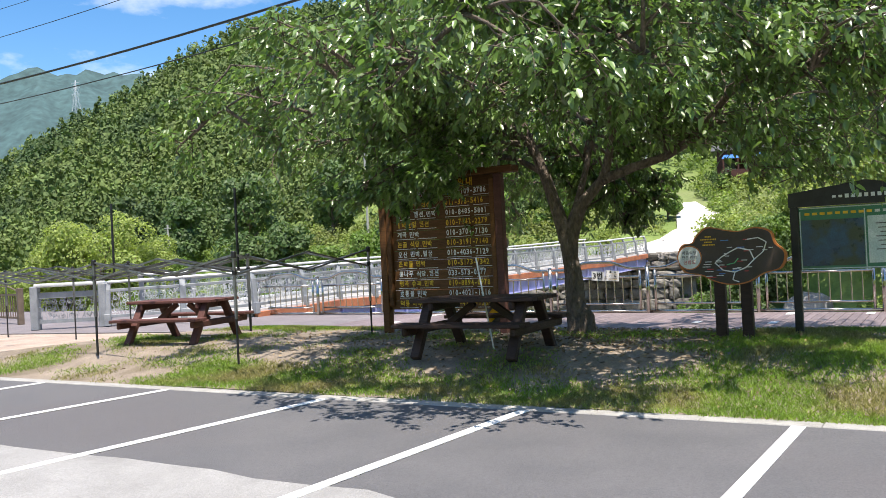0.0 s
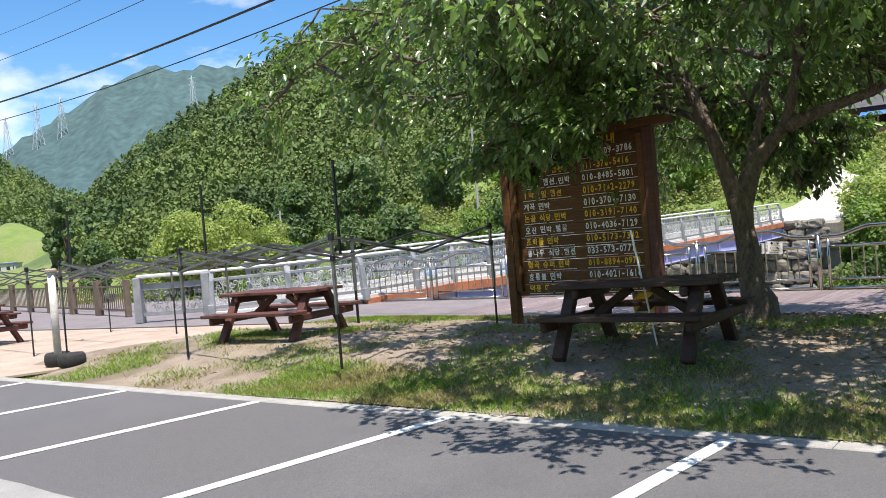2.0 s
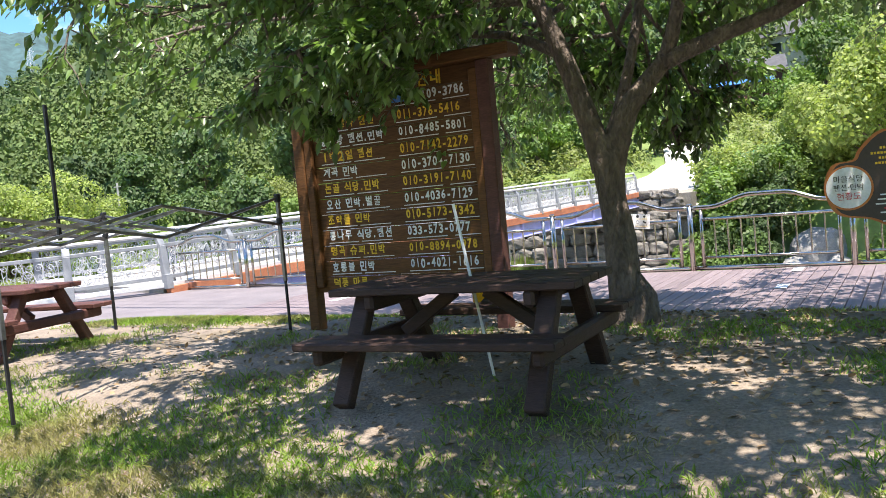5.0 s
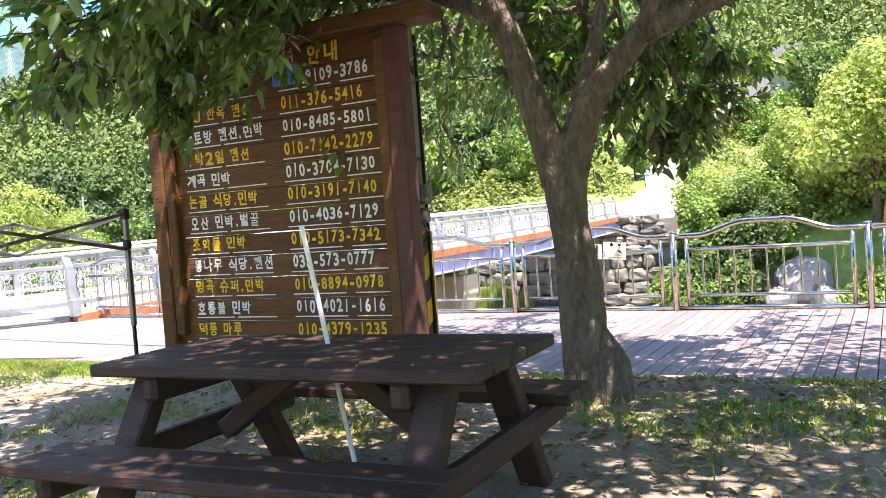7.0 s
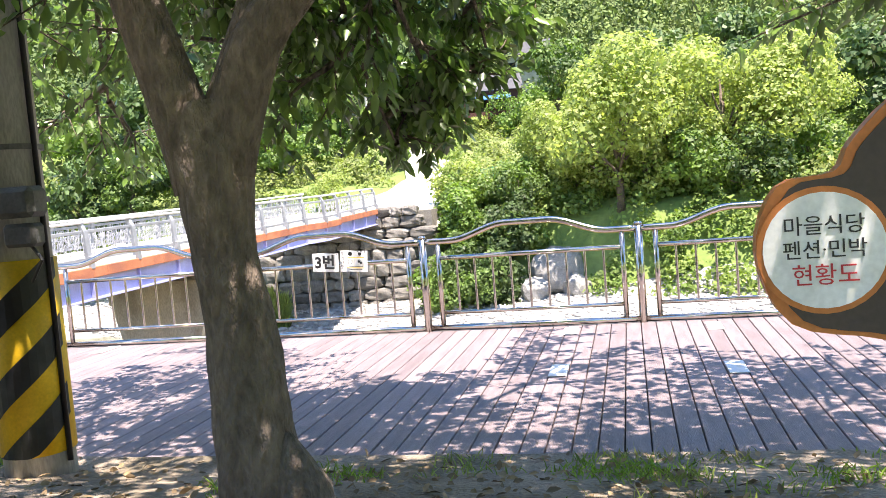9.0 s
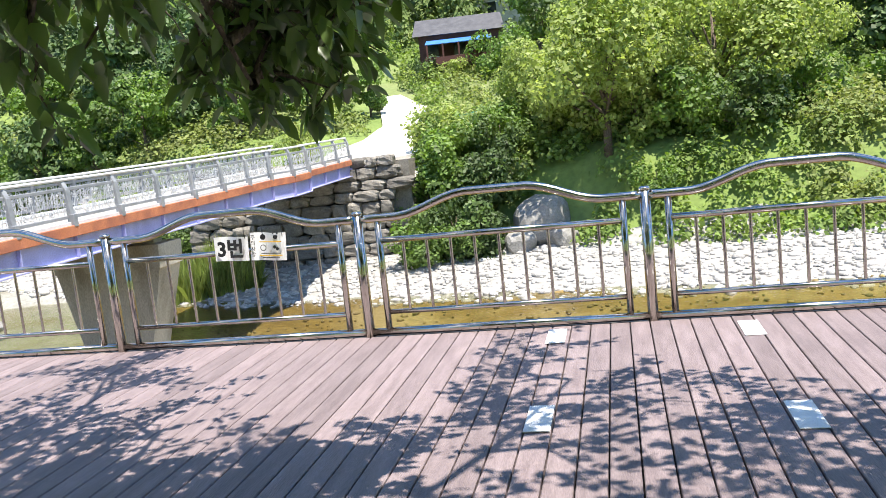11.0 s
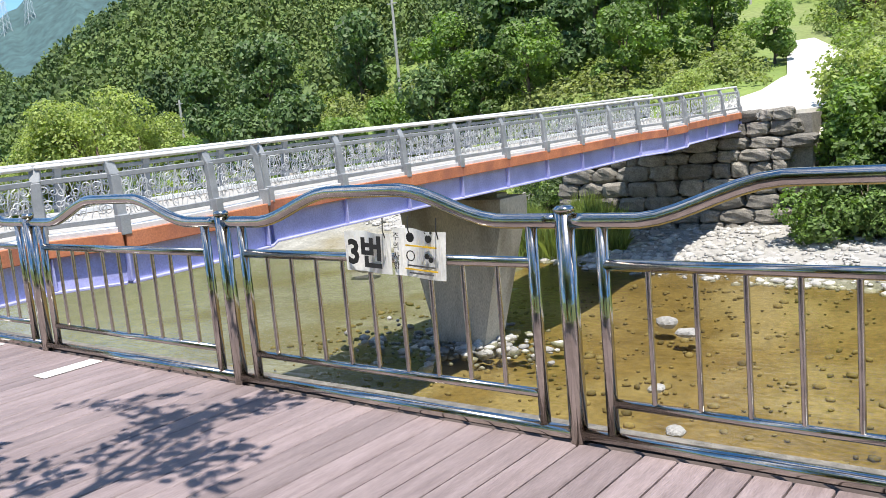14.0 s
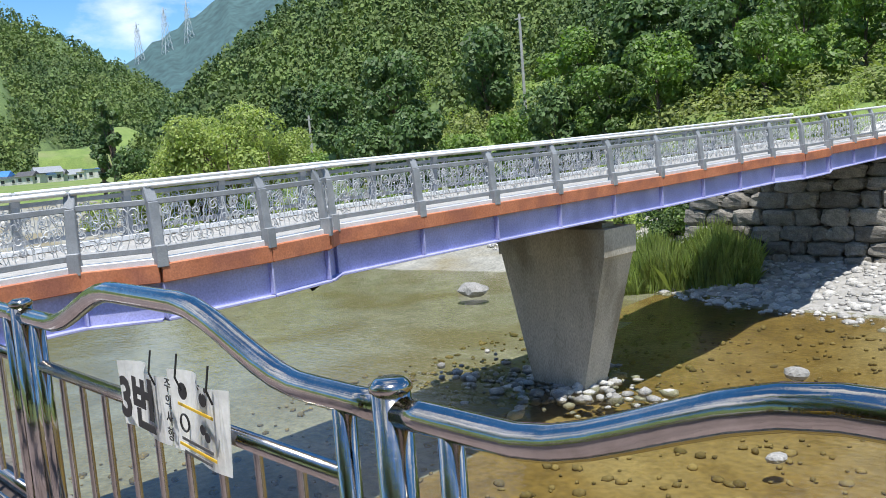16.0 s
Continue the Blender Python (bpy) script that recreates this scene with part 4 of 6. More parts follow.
# ---- bridge ----
BR_Y1 = 54.5
def deck_z(y):
    return interp(y, ((14, -0.06), (18, 0.05), (23, 0.14), (29, 0.24), (37, 0.33), (45, 0.48), (54, 0.69), (60, 0.8)))


EAST = [(-21.2, 14.1), (-19.6, 15.15), (-18.1, 16.4), (-16.95, 17.9), (-16.85, 19.9), (-16.95, 21.8), (-16.28, 22.7), (-16.28, 24.5), (-16.5, 25.75), (-16.92, 26.25)]
y = 26.25
while y < 42.5:
    y += 2.12
    EAST.append((-16.95, y))
EAST += [(-16.5, y + 1.2), (-16.5, y + 3.0), (-16.95, y + 4.3)]
y += 4.3
while y < BR_Y1 - 1:
    y += 2.05
    EAST.append((-16.95, y))
WEST = [(-23.6, 19.6), (-22.2, 20.6)] + [(-21.35, 22.4 + 2.12 * k) for k in range(16)]

bridge = base("bridge", (0, 0, 0), "road bridge with lilac girders, orange edge and silver railings", "bridge")
# roadway slab
def slab_outline():
    return [(x - 0.05, y) for x, y in EAST if y > 17] + [(x + 0.05, y) for x, y in reversed(WEST)]


o = slab_outline()
m = Mesh()
k = len(o)
vs = [(x, y, deck_z(y) - d) for d in (0.22, 0.0) for x, y in o]
m.add(vs, [tuple(range(k))[::-1], tuple(range(k, 2 * k))] + [(i, (i + 1) % k, k + (i + 1) % k, k + i) for i in range(k)])
m.object("roadway", M_KERB, bridge, False, "pale concrete roadway")


def along(line, off=0.0, dz=0.0):
    """The line moved sideways by off (to its right) and lifted to the deck by dz."""
    out = []
    n = len(line)
    for i, (x, y) in enumerate(line):
        a, b = line[max(i - 1, 0)], line[min(i + 1, n - 1)]
        d = Vector((b[0] - a[0], b[1] - a[1])).normalized()
        out.append(Vector((x + d.y * off, y - d.x * off, deck_z(y) + dz)))
    return out


# orange edge beam and lilac girder, bay by bay
over = [p for p in EAST if p[1] >= 17.9]
e0 = along(over, 0.10, -0.11)
for a, b in zip(e0, e0[1:]):
    Mesh().beam(a, b, 0.16, 0.27, 0.012).object("edge_beam", M_ORANGE, bridge)
e1 = along(over, 0.02, -0.51)
for a, b in zip(e1, e1[1:]):
    Mesh().beam(a, b, 0.05, 0.52).object("girder_web", M_LILAC, bridge)
    Mesh().beam(a + Vector((0, 0, -0.28)), b + Vector((0, 0, -0.28)), 0.30, 0.04, 0.006).object("girder_flange", M_LILAC, bridge)
    Mesh().box(b + Vector((0.07, 0, 0)), (0.12, 0.03, 0.50)).object("stiffener", M_LILAC, bridge)
for xw in (-18.4, -19.9, -21.3):
    m = Mesh()
    m.beam((xw, 19, deck_z(19) - 0.56), (xw, BR_Y1, deck_z(BR_Y1) - 0.56), 0.05, 0.62)
    m.beam((xw, 19, deck_z(19) - 0.89), (xw, BR_Y1, deck_z(BR_Y1) - 0.89), 0.30, 0.04)
    m.object("girder", M_LILAC, bridge)
m = Mesh()
for a, b in zip(WEST[1:], WEST[2:]):
    m.beam((a[0] - 0.1, a[1], deck_z(a[1]) - 0.11), (b[0] - 0.1, b[1], deck_z(b[1]) - 0.11), 0.16, 0.27)
m.object("edge_beam", M_ORANGE, bridge)
# drain pipe under the joint
Mesh().tube([(-16.72, 25.9, deck_z(26) - 0.3), (-16.72, 25.9, deck_z(26) - 0.8), (-16.9, 25.7, deck_z(26) - 0.95)], 0.05, 10).object("drain_pipe", M_BLACK, bridge, True)


def scroll(a, b, z0, z1, rng):
    """Scrollwork infill between two posts: spirals, circles and stalks of flat bar."""
    m = Mesh()
    a, b = Vector(a), Vector(b)
    L = (b - a).length
    x = (b - a) / L
    H = z1 - z0
    put = lambda u, v: a + x * u + Vector((0, 0, z0 + v))
    n = max(3, int(L / 0.105))
    for i in range(n):
        u = L * (i + 0.5) / n + rng.uniform(-0.03, 0.03)
        lean = rng.uniform(-0.16, 0.16)
        pts = [put(u + lean * t + 0.03 * math.sin(t * 7 + i), H * t) for t in (0, .25, .5, .75, 1)]
        m.tube(pts, 0.008, 3, False)
        for s in range(3):
            cu, cv = u + rng.uniform(-0.11, 0.11), H * (0.18 + 0.32 * s) + rng.uniform(-0.05, 0.05)
            r0, turn, ph = rng.uniform(0.06, 0.105), rng.choice((-1, 1)), rng.uniform(0, 6.28)
            sp = []
            for k in range(13):
                t = k / 12
                r = r0 * (1 - 0.75 * t)
                an = ph + turn * t * 8.2
                uu, vv = cu + r * math.cos(an), min(H - 0.01, max(0.01, cv + r * math.sin(an)))
                sp.append(put(min(L - 0.01, max(0.01, uu)), vv))
            m.tube(sp, 0.009, 3, False)
    return m


def railing(line, side, name, label, group):
    """Bridge railing bays along a line; side is +1 where the outside lies to the right."""
    rng = random.Random(11)
    n = len(line)
    for i in range(n - 1):
        a, b = Vector((*line[i], deck_z(line[i][1]))), Vector((*line[i + 1], deck_z(line[i + 1][1])))
        d = (b - a).normalized()
        L = (b - a).length
        out = Vector((d.y, -d.x, 0)) * side
        f = base(name, a, label, "railing", group)
        A, B = Vector((0, 0, 0)), b - a
        for q, tag in ((A, 1),) + (((B, 0),) if i == n - 2 else ()):
            m = Mesh()
            m.beam(q + out * 0.10 + Vector((0, 0, -0.02)), q + out * 0.10 + Vector((0, 0, 0.30)), 0.17, 0.18, 0.012, up=out)
            m.beam(q + out * 0.07 + Vector((0, 0, 0.25)), q + out * 0.02 + Vector((0, 0, 0.92)), 0.16, 0.12, 0.012, up=out)
            m.beam(q + out * 0.02 + Vector((0, 0, 0.90)), q - out * 0.10 + Vector((0, 0, 1.16)), 0.16, 0.11, 0.012, up=out)
            m.object("post", M_GALV, f)
        z = Vector((0, 0, 1))
        Mesh().beam(A - out * 0.12 + z * 1.15, B - out * 0.12 + z * 1.15, 0.27, 0.075, 0.03).object("cap_rail", M_RAILCAP, f)
        Mesh().beam(A + out * 0.0 + z * 0.92, B + out * 0.0 + z * 0.92, 0.05, 0.085, 0.01).object("upper_rail", M_GALV, f)
        Mesh().beam(A + out * 0.03 + z * 0.23, B + out * 0.03 + z * 0.23, 0.05, 0.085, 0.01).object("lower_rail", M_GALV, f)
        Mesh().beam(A + out * 0.0 + z * 0.06, B + out * 0.0 + z * 0.06, 0.20, 0.10, 0.01).object("base_kerb", M_RAILCAP, f)
        scroll(A + out * 0.025, B + out * 0.025, 0.27, 0.88, rng).object("scrollwork", M_SCROLL, f)


railing(EAST[1:], 1, "bridge_railing", "silver bridge railing bay with scrollwork infill and pale cap", "bridge railing bays")
railing(WEST, -1, "bridge_railing", "silver bridge railing bay with scrollwork on the far side", "bridge railing bays")
# end panel at the bridge mouth
ep = base("end_panel", (*EAST[0], -0.07), "silver end panel of the bridge railing between two stout posts", "railing", "bridge railing bays")
D = Vector((EAST[1][0] - EAST[0][0], EAST[1][1] - EAST[0][1], 0))
for q in (Vector((0, 0, 0)), D * 0.94):
    Mesh().beam(q, q + Vector((0, 0, 1.17)), 0.26, 0.20, 0.02, up=D).object("post", M_GALV, ep)
Mesh().beam(Vector((0, 0, 1.19)), D * 0.97 + Vector((0, 0, 1.19)), 0.24, 0.10, 0.03).object("cap_rail", M_RAILCAP, ep)
Mesh().beam(Vector((0, 0, 0.92)), D * 0.95 + Vector((0, 0, 0.92)), 0.05, 0.16).object("upper_rail", M_GALV, ep)
Mesh().beam(Vector((0, 0, 0.22)), D * 0.95 + Vector((0, 0, 0.22)), 0.05, 0.10).object("lower_rail", M_GALV, ep)
scroll(Vector((0, 0, 0)), D * 0.94, 0.26, 0.86, random.Random(3)).object("scrollwork", M_GALV, ep)

# pier
pier = base("bridge_pier", (-18.75, 35.1, -5.6), "tapered concrete bridge pier standing in the river", "bridge pier")
def slab4(m, zs):
    vs = []
    for z, x0, x1, hy in zs:
        vs += [(x0, -hy, z), (x1, -hy, z), (x1, hy, z), (x0, hy, z)]
    fs = [(3, 2, 1, 0), tuple(len(vs) - 4 + i for i in range(4))]
    for k in range(len(zs) - 1):
        for i in range(4):
            j = (i + 1) % 4
            fs.append((4 * k + i, 4 * k + j, 4 * k + 4 + j, 4 * k + 4 + i))
    return m.add(vs, fs)


slab4(Mesh(), [(0.0, -0.92, 0.66, 0.48), (0.4, -0.94, 0.68, 0.48), (4.0, -1.72, 1.66, 0.62), (4.12, -1.74, 1.70, 0.62)]).object("stem", M_CONC, pier)
slab4(Mesh(), [(4.12, -1.78, 1.74, 0.68), (4.70, -1.82, 1.78, 0.68), (4.82, -1.82, 1.78, 0.66)]).object("cap", M_CONC, pier)
Mesh().box((0, 0, 4.87), (2.8, 0.5, 0.12)).object("bearing", M_CONC, pier)

# ---- far abutment of stone blocks ----
def stone_block(name, rng):
    """One rough quarried block, about 1 x 0.6 x 0.6."""
    bm = bmesh.new()
    bmesh.ops.create_cube(bm, size=1.0)
    bmesh.ops.subdivide_edges(bm, edges=bm.edges[:], cuts=1, use_grid_fill=True)
    bmesh.ops.subdivide_edges(bm, edges=bm.edges[:], cuts=1, use_grid_fill=True)
    off = Vector((rng.uniform(0, 9), rng.uniform(0, 9), 0))
    for v in bm.verts:
        c = v.co * 2
        n4 = (abs(c.x) ** 4 + abs(c.y) ** 4 + abs(c.z) ** 4) ** 0.25
        v.co = c / n4 * 0.5 * (1 + 0.30 * noise.noise(c * 1.1 + off))
    me = bpy.data.meshes.new(name)
    bm.to_mesh(me)
    bm.free()
    me.materials.append(M_STONE)
    return me


srng = random.Random(21)
BLOCKS = [stone_block("stone_block", srng) for _ in range(6)]
abut = base("wall_abutment", (0, 0, 0), "rough stone block wall at the far end of the bridge", "stone wall", kind="structure")
Mesh().prism([(-26, 53.6), (-14.0, 54.3), (-14.0, 58), (-26, 58)], -5.4, 0.45).object("backing", M_STONE, abut)
z = -4.9
while z < 0.35:
    h = srng.uniform(0.45, 0.95)
    x = -26 + srng.uniform(0, 0.6)
    lean = (z + 4.9) * 0.12
    while x < -15.3 + (z + 4.9) * 0.12:
        w_ = srng.uniform(0.6, 1.7)
        ob = new("stone_block", BLOCKS[srng.randrange(6)])
        ob.parent = abut
        ob.matrix_basis = pose(x + w_ / 2, 52.9 + lean + (x + 28) * 0.045 + srng.uniform(-0.08, 0.08), z + h / 2, srng.uniform(-5, 5), srng.uniform(-4, 4), srng.uniform(-6, 6)) @ Matrix.Diagonal((w_ * 1.02, 0.9, h * 1.06, 1))
        x += w_
    z += h
# pale concrete road on the far side, draped over the slope
def drape(name, path, mat, label, category, lift=0.06):
    """A strip of ground covering: rows of (x, y, half width), laid on the land."""
    vs, fs = [], []
    rows = []
    for (x0, y0, w0), (x1, y1, w1) in zip(path, path[1:]):
        for k in range(6):
            t = k / 6
            rows.append((x0 + (x1 - x0) * t, y0 + (y1 - y0) * t, w0 + (w1 - w0) * t))
    rows.append(path[-1])
    for i, (x, y, w) in enumerate(rows):
        a, b = rows[max(i - 1, 0)], rows[min(i + 1, len(rows) - 1)]
        d = Vector((b[0] - a[0], b[1] - a[1])).normalized()
        for q in range(7):
            o = (q / 3 - 1) * w
            px, py = x + d.y * o, y - d.x * o
            vs.append((px, py, max(land(px, py), land(x, y) - 0.3) + lift))
    for i in range(len(rows) - 1):
        for q in range(6):
            a = i * 7 + q
            fs.append((a, a + 1, a + 8, a + 7))
    return structure(np_object(name, np.array(vs), np.array(fs), mat, smooth=True), label, category)


Mesh().prism([(-21.6, 53.5), (-14.9, 53.9), (-13.6, 58), (-21.6, 58)], 0.3, 0.62).object("bridge_landing", M_FARROAD)
structure(bpy.data.objects["bridge_landing"], "pale concrete landing at the far end of the bridge", "pavement")
drape("far_road", [(-17.5, 56, 3.2), (-14.6, 60.5, 4.0), (-15.6, 66, 2.6), (-18.5, 72, 1.4), (-20.5, 76, 1.2)], M_FARROAD, "bright pale concrete road climbing beyond the bridge", "road", 0.25)

# ---- the cherry tree ----
TX, TY, TZ = -4.95, 12.25, 0.12
def limb(m, pts, r0, r1, seg=9):
    pts = [Vector(p) for p in pts]
    out = []
    n = len(pts)
    for i in range(n - 1):
        p0, p1, p2, p3 = pts[max(i - 1, 0)], pts[i], pts[i + 1], pts[min(i + 2, n - 1)]
        for t in (0, 0.33, 0.67):
            out.append(0.5 * ((2 * p1) + (p2 - p0) * t + (2 * p0 - 5 * p1 + 4 * p2 - p3) * t * t + (3 * p1 - p0 - 3 * p2 + p3) * t ** 3))
    out.append(pts[-1])
    k = len(out)
    m.tube(out, [r0 + (r1 - r0) * (i / (k - 1)) ** 0.8 for i in range(k)], seg)
    return out


tree = base("cherry_tree", (TX, TY, TZ), "spreading cherry tree with forked trunk and dense drooping leaves", "tree")
tr = Mesh()
n_, seg = 16, 14
tp = [(0.02, 0, -0.15), (0.02, 0, 0.0), (0.0, 0, 0.16), (-0.02, 0, 0.4), (-0.05, 0, 0.8), (-0.09, 0.0, 1.2), (-0.10, 0, 1.55), (-0.12, 0, 1.75)]
tr_pts, tr_rad = [], []
for k in range(41):
    z = -0.15 + 1.90 * k / 40
    tr_pts.append(Vector((float(np.interp(z, [q[2] for q in tp], [q[0] for q in tp])), 0, z)))
    tr_rad.append(float(np.interp(z, [q[2] for q in tp], [0.25, 0.225, 0.18, 0.152, 0.136, 0.130, 0.145, 0.115])))
tr.tube(tr_pts, tr_rad, 28)
tr.tube([(0.10, -0.05, -0.1), (0.13, -0.04, 0.12), (0.13, -0.03, 0.30), (0.07, -0.02, 0.52)], [0.15, 0.145, 0.11, 0.04], 14)
# fluted, knobbly bark
moved = []
for x, y, z in tr.v:
    d = Vector((x, y, 0)).normalized()
    k = 0.030 * noise.noise((x * 8, y * 8, z * 1.6)) + 0.014 * noise.noise((x * 24, y * 24, z * 7))
    moved.append((x + d.x * k, y + d.y * k, z))
tr.v = moved
trunk = tr.object("trunk", M_BARK, tree, True)
BOUGHS = [
    ([(-0.13, 0, 1.45), (-0.24, -0.05, 1.9), (-0.45, -0.1, 2.6), (-0.75, -0.2, 3.4), (-1.0, -0.3, 4.3), (-1.2, -0.3, 5.2)], 0.13, 0.03),
    ([(-0.06, 0, 1.5), (0.10, 0.03, 1.95), (0.30, 0.10, 2.2), (0.46, 0.15, 2.42), (0.62, 0.12, 2.95), (0.85, 0.0, 3.8), (1.0, 0.1, 5.2)], 0.12, 0.03),
    ([(0.42, 0.14, 2.34), (0.95, 0.15, 2.50), (1.7, 0.05, 2.72), (2.8, -0.6, 3.5), (3.9, -0.7, 3.7), (5.0, -0.9, 3.6)], 0.085, 0.02),
    ([(-0.08, 0.02, 1.7), (0.08, 0.2, 2.3), (0.2, 0.5, 3.2), (0.2, 1.0, 4.2), (0.1, 1.4, 5.0)], 0.065, 0.02),
    ([(-0.42, -0.1, 2.5), (-1.0, 0.05, 2.8), (-1.8, 0.1, 2.95), (-2.9, -0.1, 3.3), (-4.2, -0.4, 3.4)], 0.055, 0.015),
    ([(-0.6, -0.15, 3.0), (-1.2, -1.0, 3.5), (-1.8, -2.2, 3.8), (-2.2, -3.6, 3.6)], 0.055, 0.015),
    ([(0.7, -0.1, 3.1), (1.0, -1.2, 3.6), (1.2, -2.4, 3.8), (1.3, -3.6, 3.6)], 0.055, 0.015),
    ([(0.2, 0.5, 3.2), (0.9, 1.6, 3.5), (1.5, 2.8, 3.5), (1.8, 4.0, 3.3)], 0.05, 0.015),
    ([(0.1, 0.6, 3.3), (-0.7, 1.8, 3.7), (-1.3, 3.0, 3.6), (-1.6, 4.2, 3.3)], 0.05, 0.015),
    ([(-0.75, -0.2, 3.4), (-1.8, 0.6, 4.0), (-3.0, 1.2, 4.1), (-4.0, 1.8, 3.8)], 0.05, 0.015),
    ([(-0.8, -0.2, 3.6), (-2.0, -1.2, 4.2), (-3.2, -2.0, 4.0), (-4.2, -2.6, 3.5)], 0.05, 0.015),
    ([(0.9, -0.1, 3.7), (2.0, 0.8, 4.2), (3.2, 1.4, 4.2), (4.2, 2.0, 3.8)], 0.05, 0.015),
    ([(-0.75, -0.2, 3.4), (-1.5, -1.2, 3.9), (-2.2, -2.2, 3.7), (-2.9, -2.9, 3.3)], 0.045, 0.012),
    ([(-0.5, -0.1, 2.9), (-1.3, -0.8, 3.3), (-2.2, -1.3, 3.3), (-3.0, -1.6, 3.0)], 0.04, 0.012),
    ([(-0.6, -0.1, 3.1), (-1.2, -1.8, 3.6), (-1.2, -3.4, 4.1), (-1.5, -5.3, 3.9)], 0.045, 0.012),
    ([(-1.5, -1.2, 3.9), (-3.0, -2.8, 4.0), (-4.2, -3.4, 3.4)], 0.035, 0.012),
    ([(0.9, -0.1, 3.8), (1.6, -1.8, 4.4), (2.2, -3.4, 4.4), (2.8, -4.9, 4.1)], 0.045, 0.012),
    ([(0.3, 0.0, 3.6), (0.5, -1.8, 4.4), (0.6, -3.6, 4.5), (0.4, -5.4, 4.1)], 0.045, 0.012),
    ([(-1.1, -0.3, 4.6), (-1.8, -1.4, 5.4), (-2.4, -2.4, 5.6)], 0.04, 0.012),
    ([(0.95, 0.0, 4.6), (1.6, -1.2, 5.5), (2.0, -2.4, 5.7)], 0.04, 0.012),
    ([(0.1, 1.2, 4.6), (0.0, 0.2, 5.6), (-0.2, -1.4, 6.0)], 0.04, 0.012),
    ([(1.0, 0.1, 4.9), (2.2, 0.6, 5.5), (3.2, 0.4, 5.4)], 0.04, 0.012),
    ([(0.1, 0.5, 3.0), (-0.4, 1.6, 2.9), (-0.7, 2.6, 2.6), (-0.9, 3.4, 2.25)], 0.035, 0.010),
    ([(0.1, 0.5, 3.0), (0.1, 1.5, 2.8), (0.15, 2.3, 2.3), (0.2, 2.75, 1.88)], 0.03, 0.008),
    ([(-0.2, 0.5, 3.0), (-0.4, 1.5, 2.85), (-0.6, 2.3, 2.6), (-0.7, 2.8, 2.3)], 0.03, 0.008),
    ([(0.2, 0.6, 3.1), (0.4, 1.7, 2.95), (0.5, 2.6, 2.55), (0.5, 3.1, 2.2)], 0.03, 0.008),
    ([(-0.6, -0.15, 3.0), (-0.9, -1.0, 2.95), (-1.1, -1.8, 2.7), (-1.25, -2.3, 2.4)], 0.03, 0.008),
    ([(-0.5, 0.2, 3.0), (-1.4, 1.4, 3.0), (-2.2, 2.6, 2.7), (-2.7, 3.4, 2.3)], 0.035, 0.010),
    ([(0.9, -0.1, 3.9), (2.0, -1.2, 4.4), (3.0, -2.2, 4.2), (3.8, -2.8, 3.8)], 0.05, 0.015),
    ([(0.1, 0.5, 3.0), (-0.1, 1.5, 2.8), (-0.2, 2.2, 2.3), (-0.1, 2.62, 1.7)], 0.03, 0.008),
    ([(-0.6, -0.15, 3.0), (-1.1, -0.7, 2.95), (-1.6, -1.1, 2.7), (-1.8, -1.4, 2.4)], 0.03, 0.008),
    ([(-1.0, -0.3, 3.1), (-1.7, -0.9, 3.0), (-2.3, -1.5, 2.7), (-2.6, -1.9, 2.4)], 0.03, 0.008),
    ([(-1.0, 0.05, 2.8), (-1.9, -0.4, 2.85), (-2.6, -0.8, 2.6), (-3.0, -1.1, 2.3)], 0.03, 0.008),
    ([(2.8, -0.6, 3.5), (3.4, -1.8, 3.4), (3.8, -3.0, 3.0)], 0.035, 0.012),
    ([(1.2, -2.4, 3.8), (2.0, -3.6, 3.6), (2.6, -4.6, 3.1)], 0.035, 0.012),
    ([(0.6, -3.6, 4.4), (1.0, -4.6, 4.0), (1.2, -5.6, 3.4)], 0.03, 0.012),
    ([(-0.6, -1.5, 3.6), (-0.6, -3.4, 3.7), (-0.5, -5.0, 3.2)], 0.035, 0.012),
    ([(3.9, -0.7, 3.7), (4.6, 0.2, 3.4), (5.2, 1.2, 2.9)], 0.03, 0.012),
    ([(1.7, 0.05, 2.75), (2.4, 0.9, 3.0), (3.1, 1.8, 2.8), (3.6, 2.6, 2.4)], 0.035, 0.012),
]
tips = []
trng = random.Random(5)
for pts, r0, r1 in BOUGHS:
    reach = 0.42 if r1 == 0.008 else 1.0
    m = Mesh()
    path = limb(m, pts, r0, r1)
    m.object("limb", M_BARK, tree, True)
    tips += [(p, reach, (path[min(i + 1, len(path) - 1)] - path[max(i - 1, 0)]).normalized()) for i, p in enumerate(path) if p.xy.length > 1.3 or p.z > 3.7]
tw = Mesh()
lp, ld = [], []
CROWN = Vector((0, 0.0, 3.2))
LANE = ((-3.35, 8.0), (-3.5, 9.2), (-3.7, 11.7), (-4.0, 14.3), (-4.5, 17.3))


def in_lane(p, room, top):
    """True near the walker's lane at head height."""
    x, y, z = p.x + TX, p.y + TY, p.z + TZ
    return z < top and abs(x - float(np.interp(y, [q[1] for q in LANE], [q[0] for q in LANE]))) < room



def outside(q):
    """True beyond the crown's outline, which draws in with height, most on the side towards the far lot."""
    west = max(0.0, (q.x * -0.86 + q.y * -0.5) / max(0.1, q.xy.length))
    return q.xy.length > 6.5 - (0.55 + 0.45 * west) * max(0.0, q.z - 3.0)


